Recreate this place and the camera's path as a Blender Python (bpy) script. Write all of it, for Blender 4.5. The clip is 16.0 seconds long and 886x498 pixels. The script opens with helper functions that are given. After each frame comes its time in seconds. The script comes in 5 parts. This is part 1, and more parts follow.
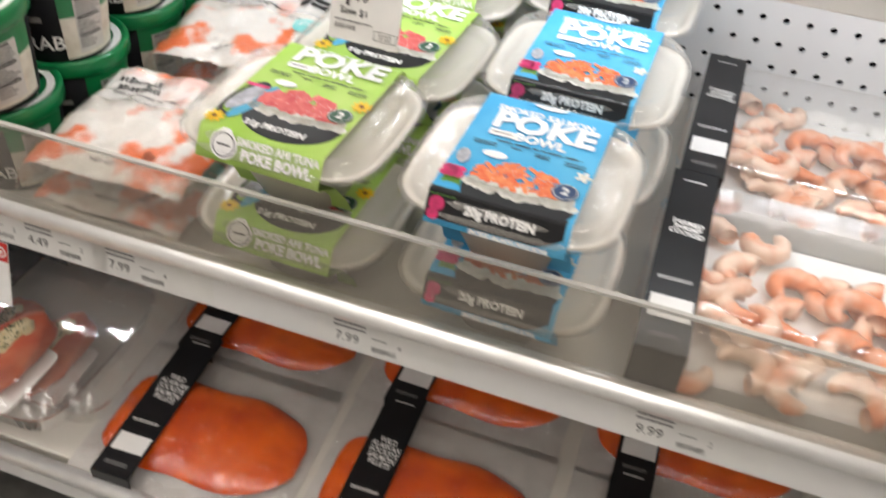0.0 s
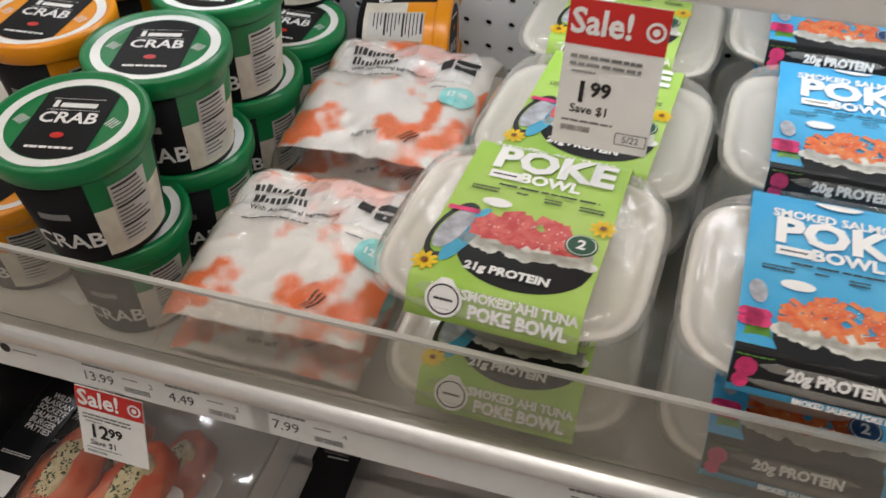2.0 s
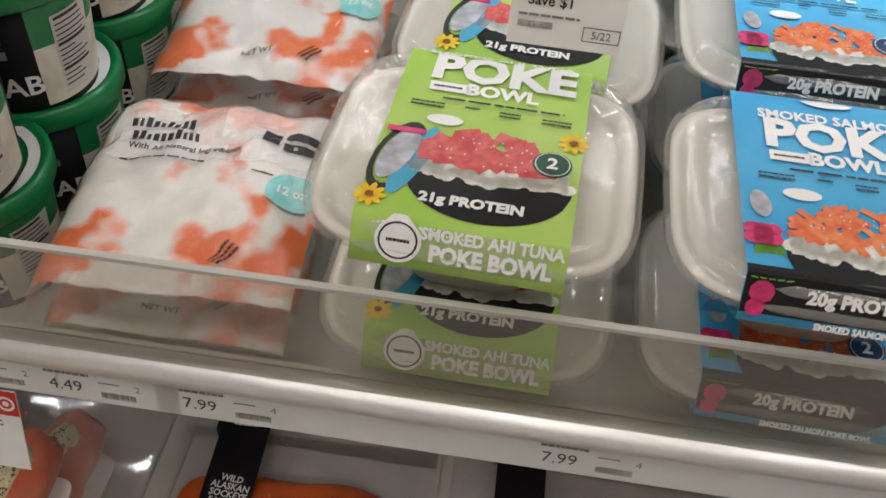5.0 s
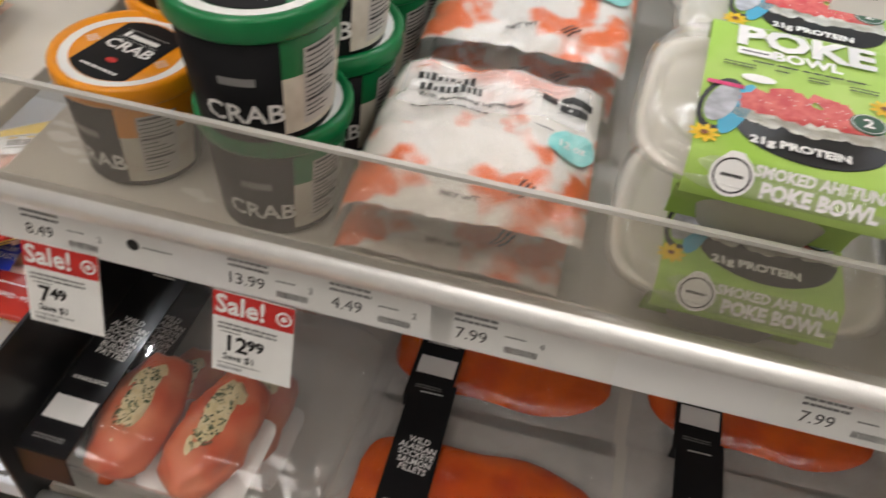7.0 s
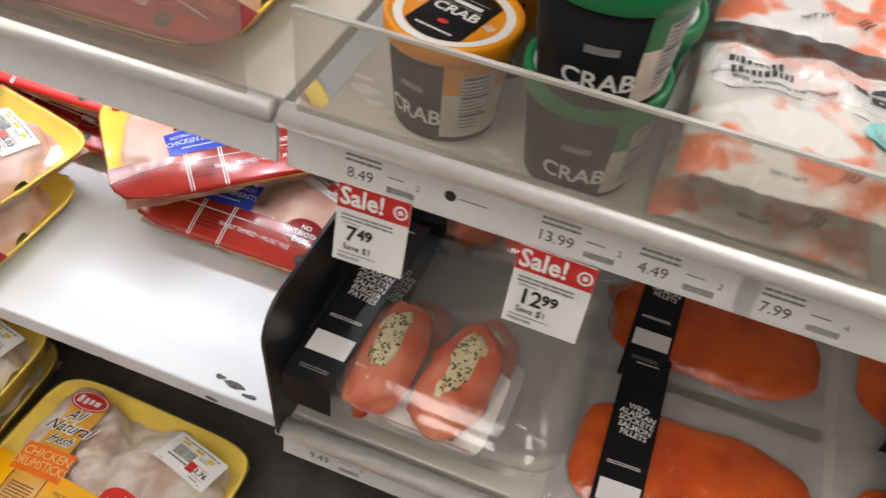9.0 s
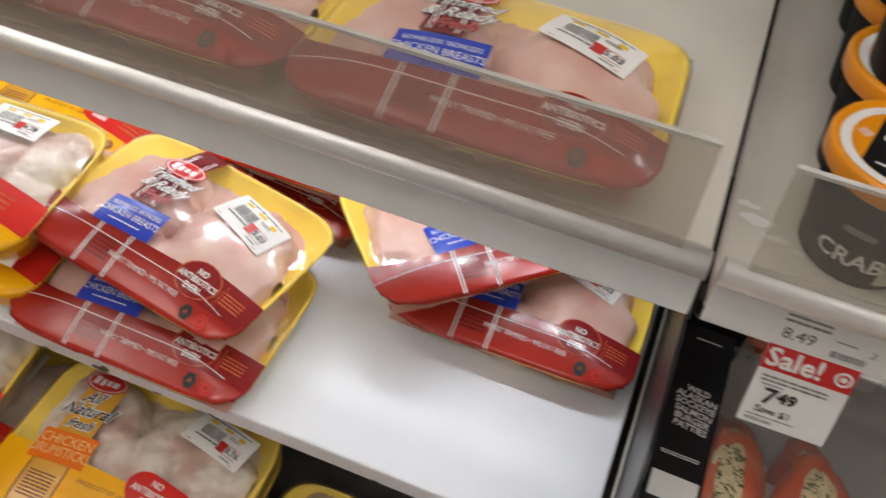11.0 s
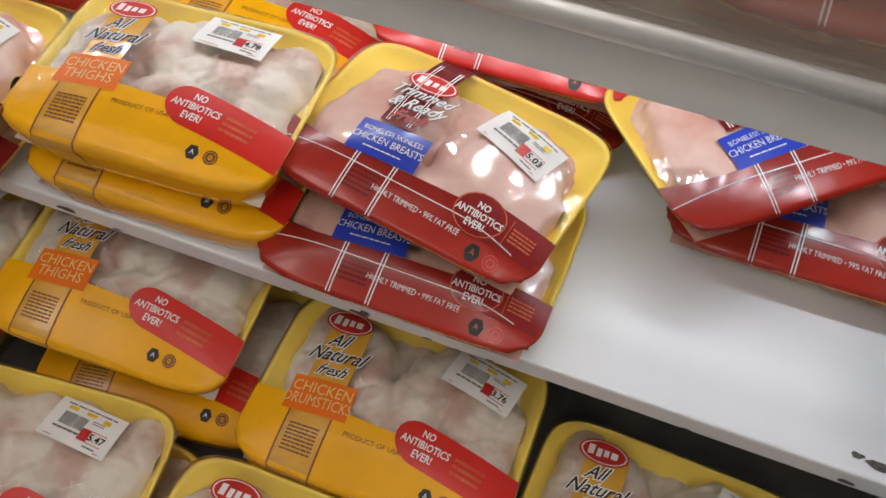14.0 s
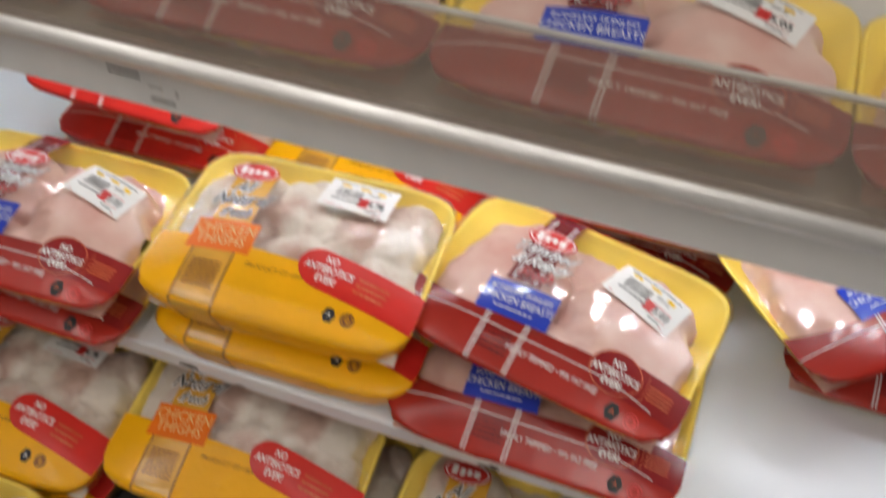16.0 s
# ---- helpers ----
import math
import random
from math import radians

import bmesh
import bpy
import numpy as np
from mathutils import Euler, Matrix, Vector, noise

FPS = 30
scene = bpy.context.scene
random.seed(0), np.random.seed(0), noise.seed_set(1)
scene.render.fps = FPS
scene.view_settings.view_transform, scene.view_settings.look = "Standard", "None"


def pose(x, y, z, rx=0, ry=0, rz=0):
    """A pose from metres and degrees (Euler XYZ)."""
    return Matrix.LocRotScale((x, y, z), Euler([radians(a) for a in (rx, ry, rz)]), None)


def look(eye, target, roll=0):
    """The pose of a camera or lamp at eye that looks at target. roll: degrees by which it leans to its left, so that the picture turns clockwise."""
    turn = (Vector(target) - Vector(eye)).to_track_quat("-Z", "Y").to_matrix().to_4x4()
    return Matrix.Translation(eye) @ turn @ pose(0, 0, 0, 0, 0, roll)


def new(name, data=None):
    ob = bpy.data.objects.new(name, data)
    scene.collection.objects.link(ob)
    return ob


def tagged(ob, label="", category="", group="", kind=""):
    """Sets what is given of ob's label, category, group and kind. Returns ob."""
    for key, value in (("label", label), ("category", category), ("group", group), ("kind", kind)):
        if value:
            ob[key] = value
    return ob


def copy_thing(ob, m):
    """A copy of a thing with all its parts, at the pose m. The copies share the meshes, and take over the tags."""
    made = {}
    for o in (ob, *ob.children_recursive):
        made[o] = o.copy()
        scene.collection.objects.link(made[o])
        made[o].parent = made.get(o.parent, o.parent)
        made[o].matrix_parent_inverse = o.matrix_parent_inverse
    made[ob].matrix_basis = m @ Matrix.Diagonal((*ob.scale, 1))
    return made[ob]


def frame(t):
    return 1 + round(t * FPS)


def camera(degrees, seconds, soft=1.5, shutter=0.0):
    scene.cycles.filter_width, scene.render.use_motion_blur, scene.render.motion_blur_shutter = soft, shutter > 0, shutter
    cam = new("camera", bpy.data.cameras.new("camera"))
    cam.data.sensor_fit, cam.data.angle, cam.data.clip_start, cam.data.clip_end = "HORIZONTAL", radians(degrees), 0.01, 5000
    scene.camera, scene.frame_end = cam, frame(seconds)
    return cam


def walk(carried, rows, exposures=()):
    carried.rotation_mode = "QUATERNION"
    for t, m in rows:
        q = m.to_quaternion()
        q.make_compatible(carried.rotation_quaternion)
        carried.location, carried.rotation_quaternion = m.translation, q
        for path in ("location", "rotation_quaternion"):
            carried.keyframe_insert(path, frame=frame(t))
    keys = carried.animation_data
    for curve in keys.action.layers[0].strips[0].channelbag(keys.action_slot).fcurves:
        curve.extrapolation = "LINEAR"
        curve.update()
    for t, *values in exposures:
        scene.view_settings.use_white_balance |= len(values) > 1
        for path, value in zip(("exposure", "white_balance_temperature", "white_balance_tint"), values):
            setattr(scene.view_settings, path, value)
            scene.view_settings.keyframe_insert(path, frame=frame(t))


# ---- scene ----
cam = camera(52.1, 16.0, 1.5, 0.5)

PATH = [
    (0, (0.395, -0.432, 1.46), (-0.029, 1.008, 0.138), 4.7),
    (0.5, (0.341, -0.412, 1.459), (-0.136, 1.062, 0.195), 3.2),
    (1, (0.295, -0.383, 1.457), (-0.182, 1.09, 0.191), 1.9),
    (1.5, (0.244, -0.342, 1.452), (-0.226, 1.1, 0.149), -0.1),
    (2, (0.211, -0.316, 1.439), (-0.242, 1.091, 0.091), -0.8),
    (2.5, (0.179, -0.295, 1.424), (-0.194, 1.06, 0.001), 0.4),
    (3, (0.166, -0.282, 1.415), (-0.119, 1.065, -0.035), 2.6),
    (3.5, (0.158, -0.265, 1.41), (-0.004, 1.081, -0.06), 5.4),
    (3.7, (0.159, -0.259, 1.411), (0.035, 1.091, -0.06), 6.1),
    (5.8, (0.142, -0.291, 1.359), (-0.013, 1.15, -0.019), 3.1),
    (6, (0.119, -0.303, 1.357), (0.015, 1.16, -0.003), 5.2),
    (6.5, (0.082, -0.321, 1.354), (-0.095, 1.124, -0.017), 5.4),
    (7, (0.046, -0.353, 1.356), (-0.229, 1.069, -0.024), 5.4),
    (7.5, (0.02, -0.377, 1.356), (-0.331, 1.016, -0.035), 4.5),
    (8, (-0.01, -0.404, 1.36), (-0.449, 0.951, -0.044), 3.3),
    (8.2, (-0.015, -0.41, 1.361), (-0.467, 0.939, -0.045), 3.3),
    (10.3, (-0.297, -0.441, 1.356), (-0.581, 0.906, -0.095), 12.4),
    (10.5, (-0.325, -0.429, 1.354), (-0.634, 0.914, -0.095), 11.0),
    (11, (-0.39, -0.4, 1.358), (-0.774, 0.923, -0.091), 7.2),
    (11.5, (-0.454, -0.395, 1.355), (-0.86, 0.878, -0.133), 5.7),
    (12, (-0.509, -0.375, 1.338), (-0.96, 0.801, -0.215), 3.5),
    (12.5, (-0.534, -0.378, 1.324), (-0.993, 0.766, -0.251), 3.2),
    (13, (-0.56, -0.376, 1.309), (-1.022, 0.736, -0.287), 2.5),
    (13.5, (-0.58, -0.375, 1.304), (-1.026, 0.722, -0.307), 2.2),
    (14, (-0.606, -0.379, 1.299), (-1.008, 0.707, -0.332), 1.3),
    (14.5, (-0.628, -0.382, 1.296), (-1.005, 0.695, -0.347), 0.6),
    (15, (-0.657, -0.384, 1.298), (-1.03, 0.68, -0.354), -0.0),
    (15.5, (-0.678, -0.388, 1.307), (-1.076, 0.707, -0.318), -0.4),
    (16, (-0.714, -0.388, 1.346), (-1.174, 0.845, -0.16), -0.1),
]
walk(cam, [(t, look(eye, target, roll)) for t, eye, target, roll in PATH],
     [(0.0, 0.62), (0.5, 0.44), (1.2, 0.15), (2.5, 0.05), (3.7, 0.02), (5.8, 0.02), (7.0, 0.32), (8.2, 0.50), (10.3, 0.20), (11.5, -0.06), (12.5, -0.18), (15.3, -0.25), (16.0, -0.14)])

# ---------------------------------------------------------------- light
world = bpy.data.worlds.new("store_air")
scene.world = world
world.use_nodes = True
world.node_tree.nodes["Background"].inputs[0].default_value = (1.0, 0.97, 0.93, 1)
world.node_tree.nodes["Background"].inputs[1].default_value = 0.008


def area(name, eye, target, sx, sy, watts, colour):
    data = bpy.data.lights.new(name, "AREA")
    data.shape, data.size, data.size_y, data.energy, data.color = "RECTANGLE", sx, sy, watts, colour
    ob = new(name, data)
    ob.matrix_world = look(eye, target)
    return ob


WARM, COOL = (1.0, 0.935, 0.935), (0.93, 0.955, 1.0)
SHELF, LOW, DECK, BACK = 0.985, 0.67, 0.49, 0.46   # shelf heights and the back panel's depth
PAN = 0.954                                        # the seafood shelf's sunk floor behind its rail
SEAM = -0.341                                      # joint between the two cases
CEIL = 3.3
# unseen ceiling lamps; the y -2.6 row is added to brighten the strip fronts
for x, y in [(a, b) for a in (-2.4, -0.6, 1.2) for b in (-0.9, -2.6)]:
    area("ceiling_lamp", (x, y, CEIL - 0.08), (x, y, 0), 0.5, 1.1, 3.4 if y > -1 else 3.8, WARM)
area("canopy_lamp", (-0.3, -0.02, 1.90), (-0.3, 0.12, 0.9), 3.2, 0.05, 2.2, WARM)
for k in range(20):
    area("shelf_lamp", (-1.52 + 0.060 * k, 0.190, 0.9265), (-1.52 + 0.060 * k, 0.15, 0.5), 0.014, 0.012, 0.083, COOL)
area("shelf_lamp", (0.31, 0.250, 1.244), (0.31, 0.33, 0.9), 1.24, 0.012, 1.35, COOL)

# ---------------------------------------------------------------- materials


def mat(name, colour, rough=0.5, metal=0.0, vary=0.06, scale=40.0, bump=0.0, bscale=200.0, colour2=None, alpha=1.0, emit=0.0, coat=0.0, spec=0.5, detail=3.0, lo=0.35, hi=0.65):
    m = bpy.data.materials.new(name)
    m.use_nodes = True
    nt = m.node_tree
    b = nt.nodes["Principled BSDF"]
    b.inputs["Roughness"].default_value = rough
    b.inputs["Metallic"].default_value = metal
    b.inputs["Alpha"].default_value = alpha
    b.inputs["Coat Weight"].default_value = coat
    b.inputs["Specular IOR Level"].default_value = spec
    b.inputs["Coat Roughness"].default_value = 0.08
    tc = nt.nodes.new("ShaderNodeTexCoord")
    no = nt.nodes.new("ShaderNodeTexNoise")
    no.inputs["Scale"].default_value, no.inputs["Detail"].default_value = scale, detail
    nt.links.new(tc.outputs["Object"], no.inputs["Vector"])
    ramp = nt.nodes.new("ShaderNodeValToRGB")
    c2 = colour2 or tuple(min(1.0, c * (1 + vary)) for c in colour)
    c1 = colour if colour2 else tuple(c * (1 - vary) for c in colour)
    ramp.color_ramp.elements[0].position, ramp.color_ramp.elements[1].position = lo, hi
    ramp.color_ramp.elements[0].color, ramp.color_ramp.elements[1].color = (*c1, 1), (*c2, 1)
    nt.links.new(no.outputs["Fac"], ramp.inputs["Fac"])
    nt.links.new(ramp.outputs["Color"], b.inputs["Base Color"])
    if bump:
        n2 = nt.nodes.new("ShaderNodeTexNoise")
        n2.inputs["Scale"].default_value, n2.inputs["Detail"].default_value = bscale, 2.0
        nt.links.new(tc.outputs["Object"], n2.inputs["Vector"])
        bp = nt.nodes.new("ShaderNodeBump")
        bp.inputs["Strength"].default_value, bp.inputs["Distance"].default_value = bump, 0.002
        nt.links.new(n2.outputs["Fac"], bp.inputs["Height"])
        nt.links.new(bp.outputs["Normal"], b.inputs["Normal"])
    if emit:
        b.inputs["Emission Color"].default_value = (*colour, 1)
        b.inputs["Emission Strength"].default_value = emit
    return m


def clear(name, gloss=0.05, rough=0.06, bump=0.3, bscale=45.0, tint=(1, 1, 1), milk=0.0, milk_colour=(0.9, 0.88, 0.84)):
    """A thin clear plastic: see-through, with gloss by the angle and some wrinkles."""
    m = bpy.data.materials.new(name)
    m.use_nodes = True
    nt = m.node_tree
    nt.nodes.remove(nt.nodes["Principled BSDF"])
    out = nt.nodes["Material Output"]
    tr, gl, mx = (nt.nodes.new("ShaderNodeBsdf" + k) for k in ("Transparent", "Glossy", "Diffuse"))
    tr.inputs[0].default_value = (*tint, 1)
    gl.inputs["Color"].default_value = (1, 1, 1, 1)
    gl.inputs["Roughness"].default_value = rough
    mx.inputs["Color"].default_value = (*milk_colour, 1)
    lw = nt.nodes.new("ShaderNodeLayerWeight")
    fr = nt.nodes.new("ShaderNodeMath")
    fr.operation = "POWER"
    fr.inputs[1].default_value = 4.0
    nt.links.new(lw.outputs["Facing"], fr.inputs[0])
    ad = nt.nodes.new("ShaderNodeMath")
    ad.operation, ad.use_clamp = "MULTIPLY_ADD", True
    ad.inputs[1].default_value, ad.inputs[2].default_value = 0.7, gloss
    nt.links.new(fr.outputs[0], ad.inputs[0])
    m1, m2 = nt.nodes.new("ShaderNodeMixShader"), nt.nodes.new("ShaderNodeMixShader")
    m1.inputs[0].default_value = milk
    nt.links.new(tr.outputs[0], m1.inputs[1])
    nt.links.new(mx.outputs[0], m1.inputs[2])
    nt.links.new(ad.outputs[0], m2.inputs[0])
    nt.links.new(m1.outputs[0], m2.inputs[1])
    nt.links.new(gl.outputs[0], m2.inputs[2])
    nt.links.new(m2.outputs[0], out.inputs["Surface"])
    if bump:
        tc = nt.nodes.new("ShaderNodeTexCoord")
        n2 = nt.nodes.new("ShaderNodeTexNoise")
        n2.inputs["Scale"].default_value, n2.inputs["Detail"].default_value, n2.inputs["Distortion"].default_value = bscale, 4.0, 0.8
        nt.links.new(tc.outputs["Object"], n2.inputs["Vector"])
        bp = nt.nodes.new("ShaderNodeBump")
        bp.inputs["Strength"].default_value, bp.inputs["Distance"].default_value = bump, 0.004
        nt.links.new(n2.outputs["Fac"], bp.inputs["Height"])
        nt.links.new(bp.outputs["Normal"], gl.inputs["Normal"])
    return m


M = dict(
    floor=mat("vinyl_floor", (0.42, 0.40, 0.37), 0.35, vary=0.12, scale=3),
    wall=mat("painted_wall", (0.62, 0.6, 0.57), 0.7, vary=0.05, scale=4),
    ceiling=mat("ceiling_panel", (0.75, 0.74, 0.72), 0.9, vary=0.04, scale=30, bump=0.2),
    case=mat("case_enamel", (0.60, 0.59, 0.57), 0.4, vary=0.05, scale=8),
    deck=mat("dark_deck_steel", (0.075, 0.072, 0.065), 0.5, vary=0.25, scale=25),
    dark=mat("black_bumper", (0.02, 0.02, 0.022), 0.5, vary=0.2),
    shelf=mat("shelf_enamel", (0.62, 0.59, 0.53), 0.32, vary=0.05, scale=9, bump=0.03, bscale=90),
    white=mat("white_shelf_enamel", (0.77, 0.81, 0.87), 0.3, vary=0.03, scale=7, bump=0.02, bscale=60),
    chip=mat("chipped_steel", (0.10, 0.095, 0.09), 0.55, metal=0.3, vary=0.4, scale=300),
    alu=mat("brushed_aluminium", (0.88, 0.87, 0.85), 0.38, metal=0.6, vary=0.03, scale=60),
    strip=mat("price_strip_plastic", (0.80, 0.79, 0.775), 0.3, vary=0.02, scale=20),
    strip2=mat("grey_strip_plastic", (0.80, 0.81, 0.81), 0.35, vary=0.03, scale=20),
    paper=mat("label_paper", (0.80, 0.79, 0.76), 0.55, vary=0.02, scale=50),
    panel=mat("back_panel_enamel", (0.76, 0.765, 0.77), 0.4, vary=0.03, scale=10),
    # near-black colour in place of the shade behind the air holes
    hole=mat("hole_shade_black", (0.006, 0.006, 0.007), 0.9),
    ink=mat("black_ink", (0.015, 0.014, 0.014), 0.5, vary=0.2),
    grey_ink=mat("grey_ink", (0.22, 0.215, 0.21), 0.6, vary=0.2),
    white_ink=mat("white_ink", (0.82, 0.81, 0.79), 0.45, vary=0.02),
    red_ink=mat("red_ink", (0.56, 0.022, 0.018), 0.4, vary=0.05),
    acrylic=clear("clear_acrylic", 0.02, 0.03, 0.0, tint=(0.90, 0.89, 0.865), milk=0.10, milk_colour=(0.70, 0.64, 0.56)),
    haze=clear("hazy_acrylic", 0.02, 0.05, 0.0, tint=(0.88, 0.87, 0.85), milk=0.20, milk_colour=(0.72, 0.62, 0.55)),
    film=clear("stretch_film", 0.04, 0.05, 0.30, 42.0),
    wrinkled=clear("wrinkled_stretch_film", 0.045, 0.06, 1.0, 60.0, milk=0.02),
    bagfilm=clear("vacuum_bag_film", 0.08, 0.06, 1.0, 95.0, milk=0.015),
    lid_clear=clear("clear_tray_plastic", 0.05, 0.05, 0.12, 30.0, milk=0.05),
    lid_milk=clear("cloudy_lid_plastic", 0.05, 0.10, 0.6, 30.0, milk=0.20, milk_colour=(0.83, 0.79, 0.72)),
    cream=mat("cream_tray_plastic", (0.76, 0.71, 0.63), 0.35, vary=0.03, scale=20),
    foam=mat("yellow_foam", (0.94, 0.69, 0.10), 0.5, vary=0.05, scale=25, bump=0.08, bscale=500),
    yellow=mat("yellow_printed_film", (0.88, 0.43, 0.002), 0.32, vary=0.05, scale=18, bump=0.5, bscale=60, coat=0.10, spec=0.3),
    maroon=mat("red_printed_film", (0.44, 0.024, 0.014), 0.24, vary=0.10, scale=14, bump=0.3, bscale=45, coat=0.12),
    red=mat("bright_red_film", (0.62, 0.022, 0.016), 0.28, vary=0.08, scale=18, bump=0.35, bscale=55, coat=0.08),
    wine=mat("dark_red_film", (0.16, 0.012, 0.014), 0.22, vary=0.1, scale=18, bump=0.2, bscale=60, coat=0.4),
    orange=mat("orange_label", (0.80, 0.17, 0.008), 0.45, vary=0.05, scale=18, spec=0.25),
    gold=mat("golden_stripe", (0.66, 0.35, 0.045), 0.25, vary=0.12, scale=30, coat=0.3),
    brown=mat("brown_line", (0.20, 0.06, 0.012), 0.4),
    blue=mat("blue_label", (0.012, 0.045, 0.44), 0.28, vary=0.06, scale=18, coat=0.3),
    breast=mat("raw_chicken_breast", (0.60, 0.31, 0.25), 0.33, scale=20, colour2=(0.74, 0.54, 0.46), bump=0.25, bscale=70, detail=6),
    skin=mat("raw_chicken_skin", (0.52, 0.35, 0.28), 0.28, scale=24, colour2=(0.70, 0.63, 0.54), bump=0.9, bscale=110, detail=6, lo=0.38, hi=0.55),
    tub=mat("tub_black_print", (0.011, 0.011, 0.012), 0.5, vary=0.1, spec=0.12),
    fact=mat("fact_panel_print", (0.56, 0.54, 0.50), 0.45, vary=0.06, scale=40),
    tubclear=mat("crab_meat_in_tub", (0.56, 0.50, 0.40), 0.3, scale=60, colour2=(0.72, 0.68, 0.58), bump=0.2),
    green=mat("green_lid_plastic", (0.003, 0.18, 0.052), 0.28, vary=0.06, scale=20),
    lidorange=mat("orange_lid_plastic", (0.82, 0.30, 0.008), 0.28, vary=0.05, scale=20),
    lidwhite=mat("white_lid_ring", (0.80, 0.80, 0.78), 0.35, vary=0.02),
    lime=mat("lime_sleeve_card", (0.34, 0.55, 0.09), 0.5, spec=0.2, scale=14, colour2=(0.47, 0.63, 0.19)),
    sky=mat("blue_sleeve_card", (0.055, 0.36, 0.66), 0.5, spec=0.2, scale=14, colour2=(0.13, 0.48, 0.74)),
    black_card=mat("black_card", (0.010, 0.010, 0.011), 0.32, vary=0.15, scale=30, coat=0.05, spec=0.35),
    tuna=mat("tuna_cubes_print", (0.52, 0.05, 0.055), 0.45, scale=160, colour2=(0.66, 0.15, 0.13)),
    salmonprint=mat("salmon_strips_print", (0.68, 0.10, 0.025), 0.45, scale=160, colour2=(0.78, 0.26, 0.09)),
    rice=mat("rice_print", (0.80, 0.79, 0.74), 0.45, scale=200, colour2=(0.62, 0.60, 0.52)),
    sunflower=mat("sunflower_print", (0.80, 0.52, 0.01), 0.45),
    leaf=mat("stem_green_print", (0.10, 0.26, 0.03), 0.45, vary=0.3, scale=120),
    pinkprint=mat("pink_flower_print", (0.58, 0.03, 0.14), 0.45, vary=0.3, scale=120),
    board=mat("light_blue_print", (0.06, 0.36, 0.55), 0.45),
    silver=mat("silver_grey_print", (0.42, 0.43, 0.47), 0.45, vary=0.3, scale=90),
    navy=mat("navy_badge_print", (0.012, 0.045, 0.13), 0.45),
    teal=mat("teal_bubble_print", (0.20, 0.55, 0.53), 0.4, scale=60, colour2=(0.36, 0.66, 0.63)),
    dkgreen=mat("dark_green_badge", (0.012, 0.075, 0.035), 0.45),
    surimi=mat("white_and_orange_crab_sticks", (0.74, 0.70, 0.65), 0.35, scale=23, colour2=(0.78, 0.16, 0.04), bump=0.5, bscale=45, detail=2.5, lo=0.52, hi=0.60),
    salmon=mat("sockeye_salmon", (0.56, 0.050, 0.001), 0.12, scale=24, colour2=(0.84, 0.135, 0.002), bump=0.8, bscale=80, detail=5),
    salmon_pale=mat("stuffed_salmon", (0.58, 0.075, 0.016), 0.32, scale=34, colour2=(0.68, 0.20, 0.09), bump=0.3, bscale=80),
    filling=mat("herb_filling", (0.70, 0.58, 0.30), 0.6, scale=110, colour2=(0.78, 0.68, 0.42), bump=0.8, bscale=220),
    herb=mat("chopped_herb", (0.035, 0.07, 0.012), 0.7),
    shrimp=mat("cooked_shrimp", (0.70, 0.24, 0.10), 0.35, scale=26, colour2=(0.80, 0.58, 0.44), bump=0.3, bscale=120, lo=0.38, hi=0.55),
    led=mat("led_glow", (0.95, 0.98, 1.0), 0.4, emit=6.0),
    tube=mat("lamp_diffuser", (1.0, 0.94, 0.86), 0.4, emit=4.0),
)

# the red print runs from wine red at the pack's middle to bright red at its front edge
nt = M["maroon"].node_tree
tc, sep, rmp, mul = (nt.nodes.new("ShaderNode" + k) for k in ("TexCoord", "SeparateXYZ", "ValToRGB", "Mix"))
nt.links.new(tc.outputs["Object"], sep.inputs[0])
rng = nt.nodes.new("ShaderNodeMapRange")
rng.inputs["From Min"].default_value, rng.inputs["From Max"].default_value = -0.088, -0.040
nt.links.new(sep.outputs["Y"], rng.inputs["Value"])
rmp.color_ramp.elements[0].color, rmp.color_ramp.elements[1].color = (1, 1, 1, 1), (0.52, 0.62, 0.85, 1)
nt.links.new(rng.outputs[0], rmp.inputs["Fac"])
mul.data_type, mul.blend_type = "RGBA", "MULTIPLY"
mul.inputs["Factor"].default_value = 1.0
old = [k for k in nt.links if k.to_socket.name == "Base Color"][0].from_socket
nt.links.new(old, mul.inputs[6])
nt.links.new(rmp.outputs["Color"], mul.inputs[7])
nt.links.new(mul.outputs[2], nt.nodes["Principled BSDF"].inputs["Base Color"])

# ---------------------------------------------------------------- mesh helpers


def raw(name, verts, faces, material, parent=None, label="", smooth=False):
    me = bpy.data.meshes.new(name)
    me.from_pydata([tuple(v) for v in verts], [], faces)
    me.materials.append(M[material] if isinstance(material, str) else material)
    if smooth:
        me.shade_smooth()
    me.update()
    ob = new(name, me)
    if parent:
        ob.parent = parent
    if label:
        tagged(ob, label)
    return ob


def part(name, bm, material, parent=None, label="", smooth=False):
    me = bpy.data.meshes.new(name)
    bm.to_mesh(me)
    bm.free()
    me.materials.append(M[material])
    if smooth:
        me.shade_smooth()
    ob = new(name, me)
    if parent:
        ob.parent = parent
    if label:
        tagged(ob, label)
    return ob


def thing(name, label, category, group="", m=None):
    ob = new(name)
    ob.empty_display_size = 0.02
    tagged(ob, label, category, group)
    if m is not None:
        ob.matrix_basis = m
    return ob


